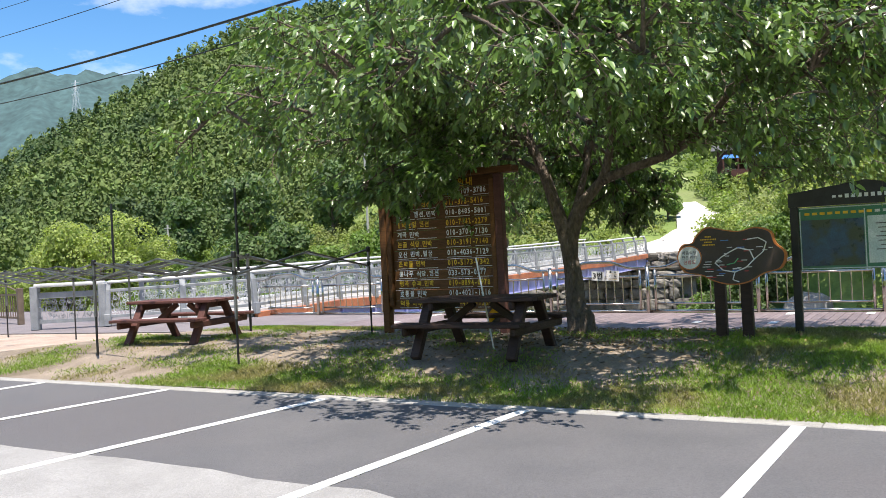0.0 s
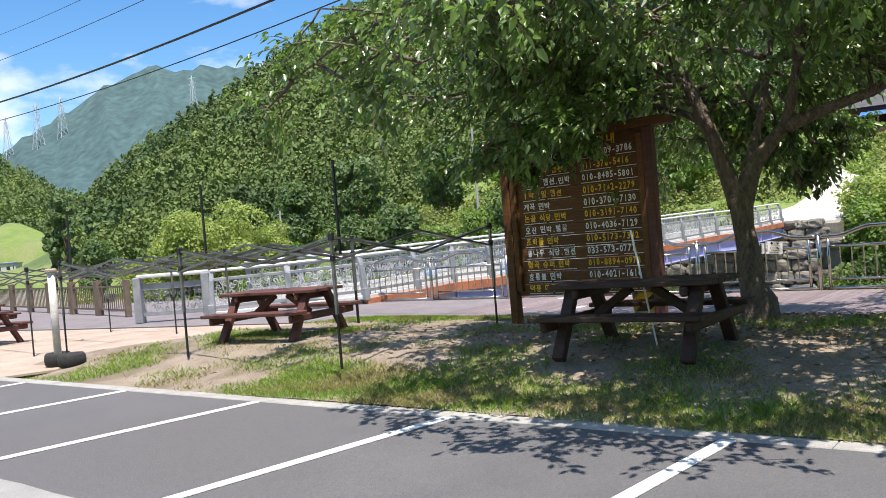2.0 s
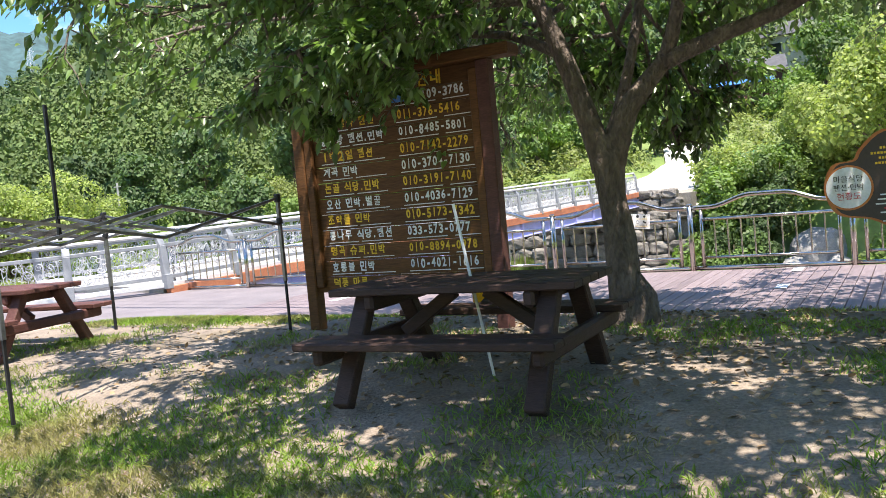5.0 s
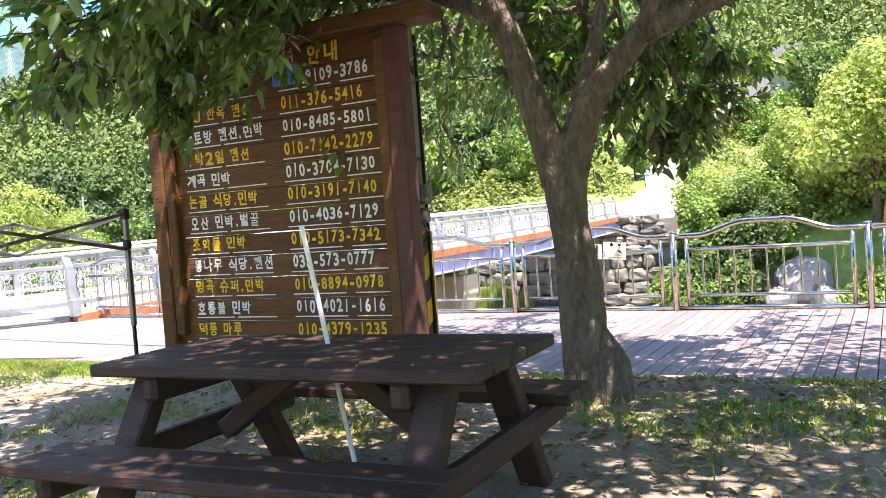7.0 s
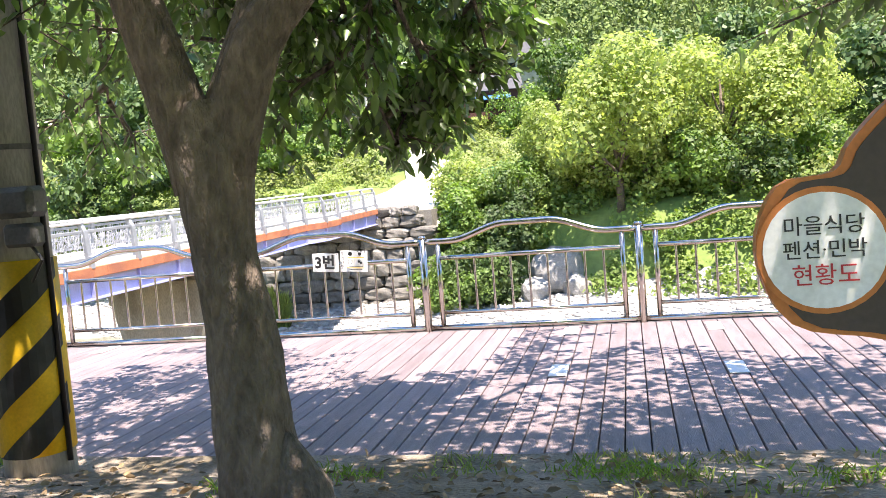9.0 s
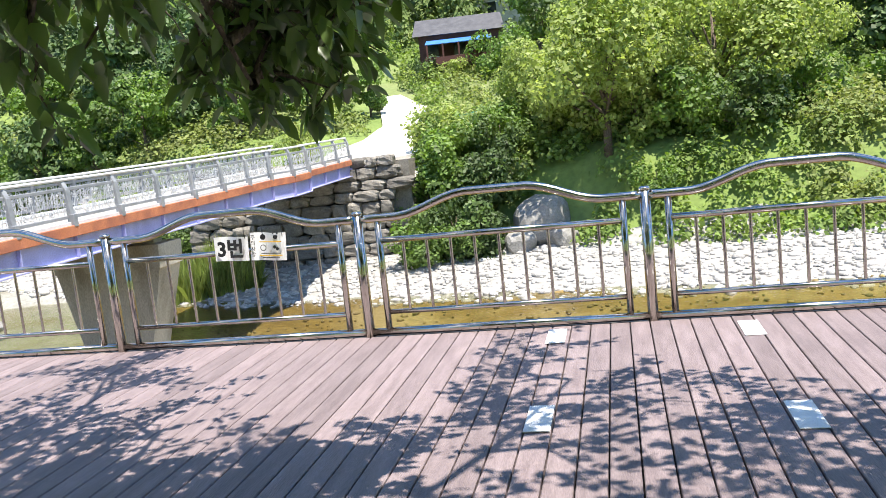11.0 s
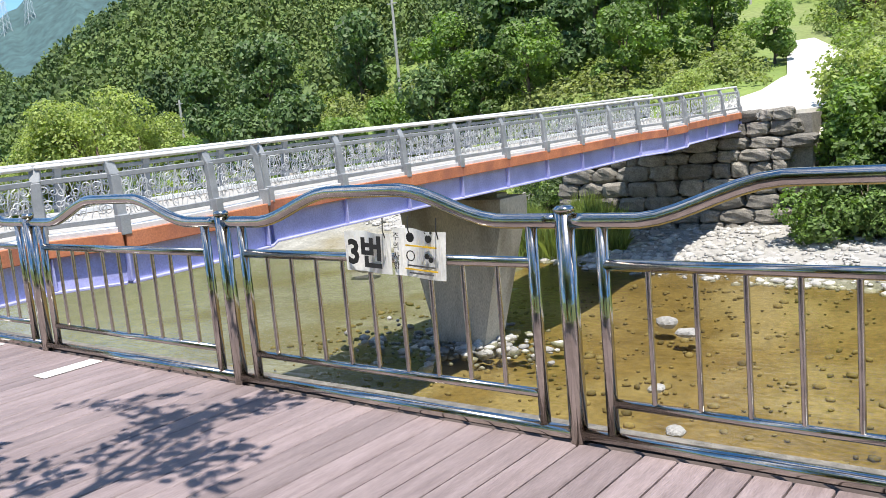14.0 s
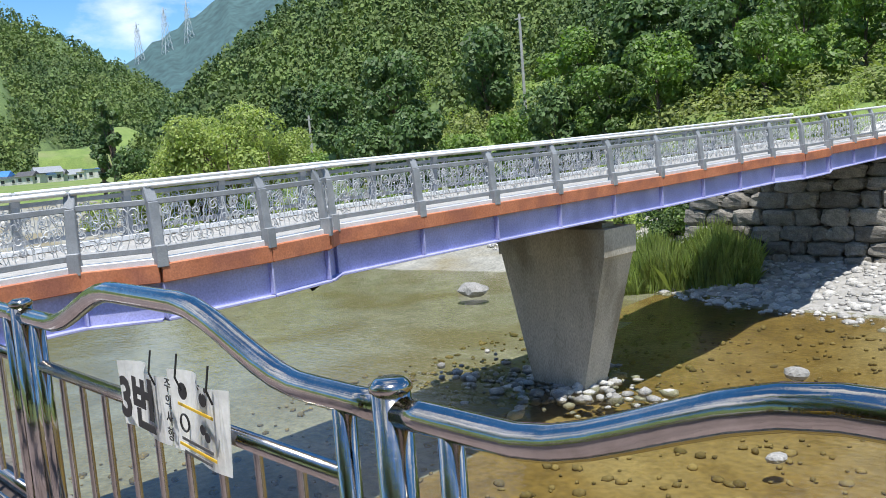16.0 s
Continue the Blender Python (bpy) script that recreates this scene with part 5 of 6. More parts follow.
def twig(p, d, L, gen, near=False):
    pts = [p]
    q, dd = p.copy(), d.copy()
    for i in range(4):
        dd = (dd + Vector((trng.gauss(0, 0.16), trng.gauss(0, 0.16), trng.gauss(0, 0.10) - (0.13 if gen > 1 else 0.03)))).normalized()
        q = q + dd * L / 4
        pts.append(q.copy())
    if q.z < (1.3 if q.y > 1.7 and q.x > -0.8 else 1.65) or outside(q) or in_lane(q, *((0.42, 2.05) if near else (1.25, 2.75))) or (q.xy.length < 1.6 and q.z < 2.7):
        return
    r = (0.028, 0.014, 0.006)[gen]
    tw.tube(pts, [r, r * 0.85, r * 0.7, r * 0.5, r * 0.3], 4 if gen else 5, False)
    if gen < 2:
        k = 5 if gen == 0 else 3 if near else 4
        for i in range(k):
            t = 0.25 + 0.75 * i / (k - 1)
            b = pts[min(4, int(t * 4))]
            side = Vector((trng.gauss(0, 1), trng.gauss(0, 1), trng.gauss(0.1, 0.5))).normalized()
            twig(b, (dd * 0.8 + side).normalized(), L * trng.uniform(0.5, 0.8), gen + 1, near)
    if gen >= 1:
        for i in range(1, 5):
            for s in range(3 if gen == 2 else 2):
                lp.append(pts[i] + Vector((trng.gauss(0, .03), trng.gauss(0, .03), trng.gauss(0, .03))))
                sd = Vector((trng.gauss(0, 0.75), trng.gauss(0, 0.75), 0)) + Vector((q.x, q.y, 0)).normalized() * 0.7
                ld.append((dd * 0.5 + sd * 0.9 + Vector((0, 0, -0.42))).normalized())


for p, reach, d in tips:
    west = p.x * -0.86 + p.y * -0.5
    if west > 2.4 and trng.random() < 0.4:
        continue
    low = p.z < 3.9
    if reach < 1:
        count = 1
    elif west > 2.4 or (p.y > 1.4 and p.z < 3.75):
        count = 1
    elif low:
        count = 2
    else:
        count = 1 if p.xy.length > 2.5 or trng.random() < 0.5 else 0
    for s in range(count):
        side = Vector((trng.gauss(0, 1), trng.gauss(0, 1), trng.gauss(0.25, 0.5))).normalized()
        twig(p, (d * 0.6 + side).normalized(), trng.uniform(0.7, 1.25) * reach, 0, reach < 1)
tagged(tw.object("twig_mass", M_BARK, tree, True), "fine twigs of the crown", "", "", "stuff")
lv_, lf_ = leaf_arrays(np.array(lp), np.array(ld), 0.102, 0.54)
lob = np_object("leaves", lv_, lf_, M_LEAF, tree)
tagged(lob, "dense drooping green leaves", "", "", "stuff")

# ---- trees, bushes and woods across the river ----
def leafy_tree(name, label, h, r, mat, n, size, seed, trunk=0.3, flat=1.0, low=0.25):
    """A tree or bush: tapered trunk, limbs, and a crown of many tufts gathered in uneven clumps."""
    rng, pr = np.random.default_rng(seed), random.Random(seed)
    t = base(name, (0, 0, 0), label, "bush" if "bush" in name else "tree", "riverside " + ("bushes" if "bush" in name else "trees"))
    m = Mesh()
    m.tube([(0, 0, -0.4), (0.05, 0, h * 0.3), (0, 0.06, h * 0.75)], [trunk * h * 0.09, trunk * h * 0.06, trunk * h * 0.02], 7)
    clumps = []
    for k in range(16):
        a = pr.uniform(0, 6.28)
        zz = h * pr.uniform(low, 0.95)
        env = math.sqrt(max(0.05, 1 - ((zz / h - 0.5) / 0.62) ** 2))
        rr = r * env * pr.uniform(0.25, 0.85)
        c = Vector((rr * math.cos(a), rr * math.sin(a), zz))
        m.tube([(0, 0, zz * 0.45), c * 0.6 + Vector((0, 0, zz * 0.2)), c], [trunk * h * 0.03, trunk * h * 0.02, 0.01], 4, False)
        clumps.append((c, r * pr.uniform(0.28, 0.5)))
    m.object("trunk", M_BARK, t, True)
    P, O = [], []
    per = n // len(clumps)
    for c, cr in clumps:
        d = unit(rng.normal(0, 1, (per, 3)))
        rad = cr * rng.uniform(0.45, 1.08, (per, 1)) ** 0.5
        P.append(np.array(c) + d * rad * np.array([1, 1, 0.8 * flat]))
        O.append(d + np.array([0, 0, 0.35]))
    v, f = tuft_arrays(np.concatenate(P), np.concatenate(O), size, rng)
    np_object("crown", v, f, mat, t)
    return t


PROTO = {
    "dark": leafy_tree("tree", "dense dark green broadleaf tree on the far bank", 7, 3.2, M_DARKTREE, 4000, 0.40, 31),
    "green": leafy_tree("tree", "bright green broadleaf tree on the far bank", 6, 2.8, M_BUSH, 4000, 0.33, 32),
    "willow": leafy_tree("tree", "yellow-green willow tree on the river bank", 6.5, 3.6, M_WILLOW, 11000, 0.19, 33, low=0.08),
    "poplar": leafy_tree("tree", "tall narrow dark poplar tree by the village", 13, 2.0, M_DARKTREE, 3000, 0.5, 36, low=0.1),
    "bush": leafy_tree("bush", "rounded green bush on the river bank", 2.6, 2.0, M_BUSH, 3200, 0.21, 34, low=0.08),
    "shrub": leafy_tree("bush", "pale yellow-green shrub on the river bank", 2.2, 1.8, M_WILLOW, 2600, 0.19, 35, low=0.08),
}
used = set()
def plant(kind, x, y, s=1.0, z=None):
    zz = land(x, y) if z is None else z
    m = pose(x, y, zz - 0.1, 0, 0, (x * 57 + y * 31) % 360) @ Matrix.Diagonal((s, s, s * (0.9 + 0.2 * ((x * 7.3 + y) % 1)), 1))
    if kind in used:
        o = copy_thing(PROTO[kind], m)
        o.matrix_basis = m
    else:
        used.add(kind)
        PROTO[kind].matrix_basis = m


def polar(b, r):
    return -4 - r * math.sin(radians(b)), 12 + r * math.cos(radians(b))


prng = random.Random(77)
for b, r, kind, s in ((15.5, 60, "green", 0.6), (3.5, 47, "willow", 0.85), (0, 43.5, "willow", 1.4), (-3.5, 46, "willow", 1.2), (-7, 47, "willow", 1.3), (-11, 50, "willow", 1.2), (-8.5, 58, "dark", 0.9), (-16, 58, "dark", 1.0), (-24, 60, "green", 1),
                      (19, 66, "green", 0.9), (22, 62, "green", 0.95), (24, 58, "green", 0.8), (27, 62, "dark", 0.85), (30, 60, "green", 0.8), (33, 62, "green", 0.85), (36, 64, "dark", 0.8),
                      (39, 66, "green", 0.85), (42, 68, "green", 0.8), (45, 70, "dark", 0.9), (48, 74, "dark", 0.85), (52, 84, "green", 0.8), (55, 86, "willow", 1.2), (57.5, 84, "willow", 1.6), (59.5, 88, "willow", 1.5), (61.5, 86, "willow", 1.2),
                      (65.2, 130, "poplar", 1.0), (66.0, 134, "poplar", 0.9), (63.9, 112, "dark", 1.0), (11, 96, "dark", 1.1), (4, 76, "green", 1.1), (-2, 76, "dark", 1.1), (26, 74, "dark", 1.1), (31, 76, "dark", 1.2), (35, 78, "green", 1.1), (41, 82, "dark", 1.1), (47, 88, "dark", 1.1), (51, 96, "dark", 1.1), (16, 90, "dark", 1.0), (-8, 74, "dark", 1.2)):
    plant(kind, *polar(b, r), s)
for b, r, kind, s in ((10.5, 44.5, "bush", 1.1), (8, 43, "bush", 1.0), (11, 46.5, "shrub", 1.1), (5, 46.5, "bush", 1.0), (-2, 44, "shrub", 1.2), (-5, 45, "bush", 1.3), (-8, 44, "bush", 1.2), (-3, 41.5, "bush", 0.7), (9, 40.5, "bush", 0.75), (-1.5, 45.5, "bush", 1.0), (3.0, 46, "shrub", 1.1), (11.6, 73, "bush", 0.8), (9.6, 72, "shrub", 0.8), (6.6, 72, "bush", 1.3), (-12, 48, "bush", 1.1), (-18, 50, "bush", 1.2),
                      (20, 50, "shrub", 0.8), (29, 50, "bush", 0.8), (32, 52, "shrub", 0.9), (35, 55, "bush", 1.0), (38, 57, "bush", 1.0), (41, 60, "bush", 1), (44, 62, "shrub", 1.0), (47, 65, "bush", 1.0),
                      (50, 68, "bush", 1.1), (53, 72, "shrub", 1.2), (55, 76, "bush", 1.2), (60, 78, "shrub", 1.1), (62, 90, "bush", 1.3), (66, 100, "shrub", 1.3)):
    plant(kind, *polar(b, r), s)

for x, y, s_ in ((-12.9, 51.2, 0.95), (-11.4, 51.8, 1.05), (-10.2, 51.6, 0.8), (-13.2, 54.4, 1.1), (-12.0, 55.6, 1.15), (-10.6, 54.6, 1.1), (-10.9, 56.8, 1.0), (-13.0, 57.6, 0.8), (-9.4, 56.4, 0.9)):
    plant("bush", x, y, s_)
# tall grass on the gravel in front of the abutment
wg = np.random.default_rng(41)
n = 16000
wb, wd_ = wg.uniform(24, 31.8, n), 40.8 + 4.8 * wg.random(n)
wx, wy = -4 - wd_ * np.sin(np.radians(wb)), 12 + wd_ * np.cos(np.radians(wb))
keep = np.array([noise.noise((x * 0.5, y * 0.5, 9)) + 0.35 * (y - 47.5) / 3 > -0.1 for x, y in zip(wx, wy)])
wx, wy = wx[keep], wy[keep]
n = len(wx)
p0 = np.stack([wx, wy, np.array([land(x, y) for x, y in zip(wx, wy)]) - 0.05], 1)
wh = wg.uniform(1.1, 2.4, n) * (0.75 + 0.35 * np.sin(wx * 1.9) * np.sin(wy * 1.3))
wl_ = wg.normal(0, 0.28, (n, 2))
a = wg.uniform(0, 6.28, n)
side = np.stack([np.cos(a), np.sin(a), np.zeros(n)], 1) * wg.uniform(0.012, 0.03, (n, 1))
p1 = p0 + np.stack([wl_[:, 0] * 0.35, wl_[:, 1] * 0.35, wh * 0.6], 1)
p2 = p0 + np.stack([wl_[:, 0], wl_[:, 1], wh], 1)
v = np.stack([p0 - side, p0 + side, p1 + side, p2, p1 - side], 1).reshape(-1, 3)
tagged(np_object("tall_grass", v, (np.arange(n) * 5)[:, None] + np.arange(5), M_WILLOW), "tall green grass and weeds on the gravel bank", "grass", "", "stuff")

# woods on the hillside
wr = np.random.default_rng(9)
P, O, S = [], [], []
for k in range(9500):
    b, r = wr.uniform(-25, 70), math.sqrt(wr.uniform(84 ** 2, 275 ** 2))
    x, y = polar(b, r)
    if r < interp(b, FOOT) + wr.uniform(-6, 10) or interp(b, RIDGE) < 0.02:
        continue
    z = land(x, y)
    h = wr.uniform(4.5, 9.0)
    rad = h * wr.uniform(0.20, 0.32)
    n = 200 if r < 120 else 110 if r < 160 else 66
    S.append(np.full(n, 0.50 if r < 120 else 0.72 if r < 160 else 0.95))
    t = wr.uniform(0.12, 1.0, n)
    a = wr.uniform(0, 6.28, n)
    conifer = wr.random() < 0.65
    rr = rad * ((1.08 - t) ** 0.8 if conifer else np.sqrt(np.clip(1 - ((t - 0.55) / 0.5) ** 2, 0.04, 1))) * wr.uniform(0.6, 1.1, n)
    P.append(np.stack([x + rr * np.cos(a), y + rr * np.sin(a), z - 0.8 + h * t], 1))
    O.append(np.stack([np.cos(a), np.sin(a), np.full(n, 0.6)], 1))
for k in range(3400):
    b, q = wr.uniform(61, 82), wr.uniform(0.02, 1.0)
    rr_ = 330 + 220 * q * 0.9
    if 63.8 < b < 71 and rr_ < 376:
        continue
    x, y = polar(b, rr_)
    z = interp(b, HILL2) * 550 * q ** 0.9 - 8
    n, h = 24, wr.uniform(6, 10)
    S.append(np.full(n, 1.4))
    t, a = wr.uniform(0.1, 1.0, n), wr.uniform(0, 6.28, n)
    rr2 = h * 0.35 * np.sqrt(np.clip(1.05 - t, 0, 1)) * 1.2
    P.append(np.stack([x + rr2 * np.cos(a), y + rr2 * np.sin(a), z - 1 + h * t], 1))
    O.append(np.stack([np.cos(a), np.sin(a), np.full(n, 0.6)], 1))
v, f = tuft_arrays(np.concatenate(P), np.concatenate(O), np.concatenate(S), wr)
tagged(np_object("hill_woods", v, f, M_WOODS), "mixed pine and broadleaf woods covering the hillside", "woods", "", "stuff")

# scrub and tall weeds on the far bank
P, O = [], []
for k in range(3000):
    b, r_ = wr.uniform(-25, 66), 38 + 70 * wr.random() ** 1.3
    x, y = polar(b, r_)
    if y < waterline(x) + 7.0 or (-10.5 < x < -5 and y < 55.5) or (-24 < x < -14 and y < 64) or r_ > interp(b, FOOT) + 15:
        continue
    if abs(x - float(np.interp(y, (54, 60.5, 66, 76, 88, 100), (-17.5, -15.5, -17, -21, -26, -30)))) < 2.7:
        continue
    z = land(x, y)
    h, rad, n = wr.uniform(0.5, 2.3), wr.uniform(0.6, 1.5), 130
    d = unit(wr.normal(0, 1, (n, 3)))
    d[:, 2] = np.abs(d[:, 2])
    P.append(np.array([x, y, z - 0.1]) + d * np.array([rad, rad, h]) * wr.uniform(0.6, 1.05, (n, 1)))
    O.append(d + np.array([0, 0, 0.4]))
v, f = tuft_arrays(np.concatenate(P), np.concatenate(O), 0.25, wr)
tagged(np_object("bank_scrub", v, f, M_SCRUB), "tangled green scrub and weeds on the far bank", "scrub", "", "stuff")

# ---- stones in and beside the river ----
def stones(name, spots, mat, label, rng):
    V, F = [], []
    bmx = bmesh.new()
    bmesh.ops.create_icosphere(bmx, subdivisions=1, radius=1.0)
    bv = np.array([v.co[:] for v in bmx.verts])
    bf = np.array([[v.index for v in f.verts] for f in bmx.faces])
    bmx.free()
    k = 0
    for x, y, z, s in spots:
        q = bv * rng.uniform(0.78, 1.15, (len(bv), 1)) * np.array([rng.uniform(0.8, 1.4), rng.uniform(0.7, 1.1), rng.uniform(0.4, 0.75)]) * s
        a = rng.uniform(0, 6.28)
        c, sn = math.cos(a), math.sin(a)
        q = q @ np.array([[c, sn, 0], [-sn, c, 0], [0, 0, 1]])
        V.append(q + np.array([x, y, z]))
        F.append(bf + k)
        k += len(bv)
    return tagged(np_object(name, np.concatenate(V), np.concatenate(F), mat), label, "stones", "", "stuff")


rr = np.random.default_rng(14)
spots = []
for _ in range(5200):
    x = rr.uniform(-48, 14)
    y = waterline(x) + rr.uniform(-1.0, 7.5)
    spots.append((x, y, land(x, y) + 0.02, 0.08 + 0.22 * rr.random() ** 4))
stones("gravel_bank", spots, M_GRAVEL, "pale rounded river stones on the gravel bank", rr)
spots = []
for _ in range(2600):
    x, y = rr.uniform(-26, 6), rr.uniform(19, 44)
    spots.append((x, y, land(x, y) + 0.03, 0.05 + 0.12 * rr.random() ** 3))
stones("river_stones", spots, material("amber_river_stone", (0.14, 0.10, 0.035), (0.30, 0.235, 0.11), 2.0, 0.9, bump=0.3, fine=14, contrast=0.8, island=0.4), "amber stones on the bed of the river", rr)
spots = [(-19.4 + rr.normal(0, 1.5), 34.6 + rr.normal(0, 0.9), -5.05 + rr.uniform(-0.1, 0.10), 0.07 + 0.2 * rr.random() ** 3) for _ in range(420)]
stones("pier_rubble", spots, M_RUBBLE, "heap of pale rubble round the foot of the pier", rr)
for x, y, z, s in ((-31.5, 44.2, -4.85, 0.6), (-14.2, 38.6, -5.0, 0.30), (-13.2, 37.6, -5.0, 0.26), (-12.0, 32.8, -5.0, 0.18), (-10.6, 30.5, -5.0, 0.2)):
    bmx = bmesh.new()
    bmesh.ops.create_icosphere(bmx, subdivisions=2, radius=1.0)
    for v in bmx.verts:
        v.co *= 1 + 0.25 * noise.noise(v.co * 1.7 + Vector((x, y, 0)))
        v.co.z *= 0.55
    me = bpy.data.meshes.new("boulder")
    bmx.to_mesh(me)
    bmx.free()
    me.materials.append(M_BOULDER)
    ob = new("boulder", me)
    ob.matrix_basis = pose(x, y, z, 0, 0, x * 40) @ Matrix.Diagonal((s * 1.3, s, s, 1))
    tagged(ob, "pale boulder standing out of the shallow river", "boulder", "river boulders")

# ---- overhead cables ----
def cable(a, b, sag, r, label):
    a, b = Vector(a), Vector(b)
    pts = [a.lerp(b, i / 24) - Vector((0, 0, sag * 4 * (i / 24) * (1 - i / 24))) for i in range(25)]
    return tagged(Mesh().tube(pts, r, 6).object("overhead_cable", M_BLACK), label, "cable", "overhead cables")


for za, zb, dy, r_ in ((7.0, 10.6, 0.0, 0.030), (6.5, 9.9, 0.05, 0.014), (8.3, 12.6, 0.1, 0.010), (9.1, 14.2, 0.25, 0.008), (9.2, 15.0, -0.3, 0.008)):
    cable((UX, UY + dy, za), (-60, 20 + dy * 6, zb), 1.0, r_, "black overhead cable strung to the utility pole")
    cable((UX, UY + dy, za), (34, 9 + dy * 6, zb - 2), 1.0, r_, "black overhead cable strung to the utility pole")


RIDGE3 = ((44, .19), (50, .215), (55, .215), (58, .205), (61, .175), (64, .145), (66, .12), (69, .125))


def pylon(b, foot, h):
    """A pylon standing on the distant mountain where its slope reaches the given gradient from here."""
    q = next((k / 200 for k in range(1, 201) if (interp(b, RIDGE3) * 1400 * (k / 200) ** 0.9 - 8) / (900 + 450 * k / 200) > foot), 1.0)
    x, y = polar(b, 900 + 450 * q)
    t = base("pylon", (x, y, interp(b, RIDGE3) * 1400 * q ** 0.9 - 26), "pale steel lattice power pylon on the ridge", "pylon", "power pylons")
    for sx in (-1, 1):
        for sy in (-1, 1):
            Mesh().tube([(sx * h * 0.10, sy * h * 0.10, 0), (sx * h * 0.03, sy * h * 0.03, h * 0.6), (sx * 0.2, sy * 0.2, h)], 0.35, 5).object("leg", M_RAILCAP, t)
    m = Mesh()
    for k in range(8):
        z0, z1 = h * k / 9, h * (k + 1) / 9
        w0, w1 = h * (0.1 - 0.075 * k / 9), h * (0.1 - 0.075 * (k + 1) / 9)
        for s_ in (-1, 1):
            m.tube([(-w0, s_ * w0, z0), (w1, s_ * w1, z1)], 0.25, 4)
            m.tube([(s_ * w0, w0, z0), (s_ * w1, -w1, z1)], 0.25, 4)
    m.object("bracing", M_RAILCAP, t)
    for k in range(3):
        Mesh().tube([(-h * 0.14, 0, h * (0.7 + 0.12 * k)), (h * 0.14, 0, h * (0.7 + 0.12 * k))], 0.35, 4).object("cross_arm", M_RAILCAP, t)


pylon(53.9, 0.172, 60)
pylon(63.2, 0.135, 75)
pylon(61.8, 0.145, 70)
pylon(64.9, 0.125, 70)


def timber_pole(b, r, h, rad=0.11):
    x, y = polar(b, r)
    t = base("far_pole", (x, y, land(x, y)), "grey concrete power pole on the far slope", "utility pole", "far power poles")
    Mesh().tube([(0, 0, -0.5), (0, 0, h)], [rad * 1.3, rad], 8).object("pole", M_POLEGREY, t)
    Mesh().box((0, 0, h - 0.4), (1.0, 0.1, 0.1)).object("cross_arm", M_POLEGREY, t)


for b, r, h in ((31, 88, 11), (30, 92, 9), (38.5, 78, 9), (52.5, 92, 8), (57.5, 110, 8), (20.5, 88, 9), (17, 84, 8)):
    timber_pole(b, r, h)


def house(b, r, w, d, h, rz, wall, roof, label, tarp=False, flat=False):
    x, y = polar(b, r)
    zz = land(x, y)
    t = base("house", (x, y, zz), label, "house", "far houses", rz)
    Mesh().box((0, 0, h / 2 - 0.5), (w, d, h + 1)).object("wall", wall, t)
    e = 0.5
    m = Mesh()
    if flat:
        m.box((0, 0, h + 0.1), (w + 0.6, d + 0.6, 0.2))
    else:
        rh = d * 0.32
        m.add([(-w / 2 - e, -d / 2 - e, h - 0.1), (w / 2 + e, -d / 2 - e, h - 0.1), (w / 2 + e, d / 2 + e, h - 0.1), (-w / 2 - e, d / 2 + e, h - 0.1), (-w / 2 - e * 0.6, 0, h + rh), (w / 2 + e * 0.6, 0, h + rh)],
              [(0, 1, 5, 4), (2, 3, 4, 5), (1, 2, 5), (3, 0, 4), (3, 2, 1, 0)])
    m.object("roof", roof, t)
    n = max(2, int(w / 2.2))
    for k in range(n):
        xx = -w / 2 + w * (k + 0.5) / n
        wd = Mesh().box((xx, -d / 2 - 0.02, h * 0.55), (1.0, 0.06, 1.1)).object("window", M_GLASSDARK, t)
        Mesh().box((xx, -d / 2 - 0.04, h * 0.55 - 0.6), (1.15, 0.12, 0.07)).object("sill", M_WHITE, wd)
    if tarp:
        Mesh().box((0, -d / 2 - 1.6, h * 0.72), (w * 0.8, 3.0, 0.06), pose(0, 0, 0, 12, 0, 0)).object("tarpaulin", M_ROOFBLUE, t, False, "blue tarpaulin awning")
        for k in range(5):
            Mesh().box((-w * 0.38 + w * 0.19 * k, -d / 2 - 3.0, h * 0.25), (0.14, 0.14, h * 0.75)).object("awning_post", M_WOODRED, t)
        Mesh().box((0, -d / 2 - 3.05, 0.5), (w * 0.82, 0.08, 0.6)).object("rail", M_WOODRED, t)


house(9.2, 78, 7, 5, 3.0, 8, M_WOODRED, M_ROOFDARK, "dark-roofed timber house with a blue tarpaulin awning on the far slope", tarp=True)
house(6.5, 92, 7, 5, 3.0, -10, M_HOUSE, M_ROOFDARK, "plastered house with a dark roof on the far slope")
house(22, 104, 7, 5, 3.2, 20, M_WOODRED, M_ROOFDARK, "small red timber house among trees on the slope")
house(30.5, 100, 5, 4, 2.4, 30, M_HOUSE, M_GALV, "small grey-roofed hut on the hillside")
vr = random.Random(8)
for k in range(22):
    bb, rr_ = vr.uniform(66.5, 77), vr.uniform(285, 325)
    house(bb, rr_, vr.uniform(5, 9), vr.uniform(4, 6), vr.uniform(2.2, 3.4), vr.uniform(40, 90), M_HOUSE, vr.choice((M_ROOFDARK, M_GALV, M_ROOFBLUE, M_HOUSE)), "small village house in the valley", flat=vr.random() < 0.3)

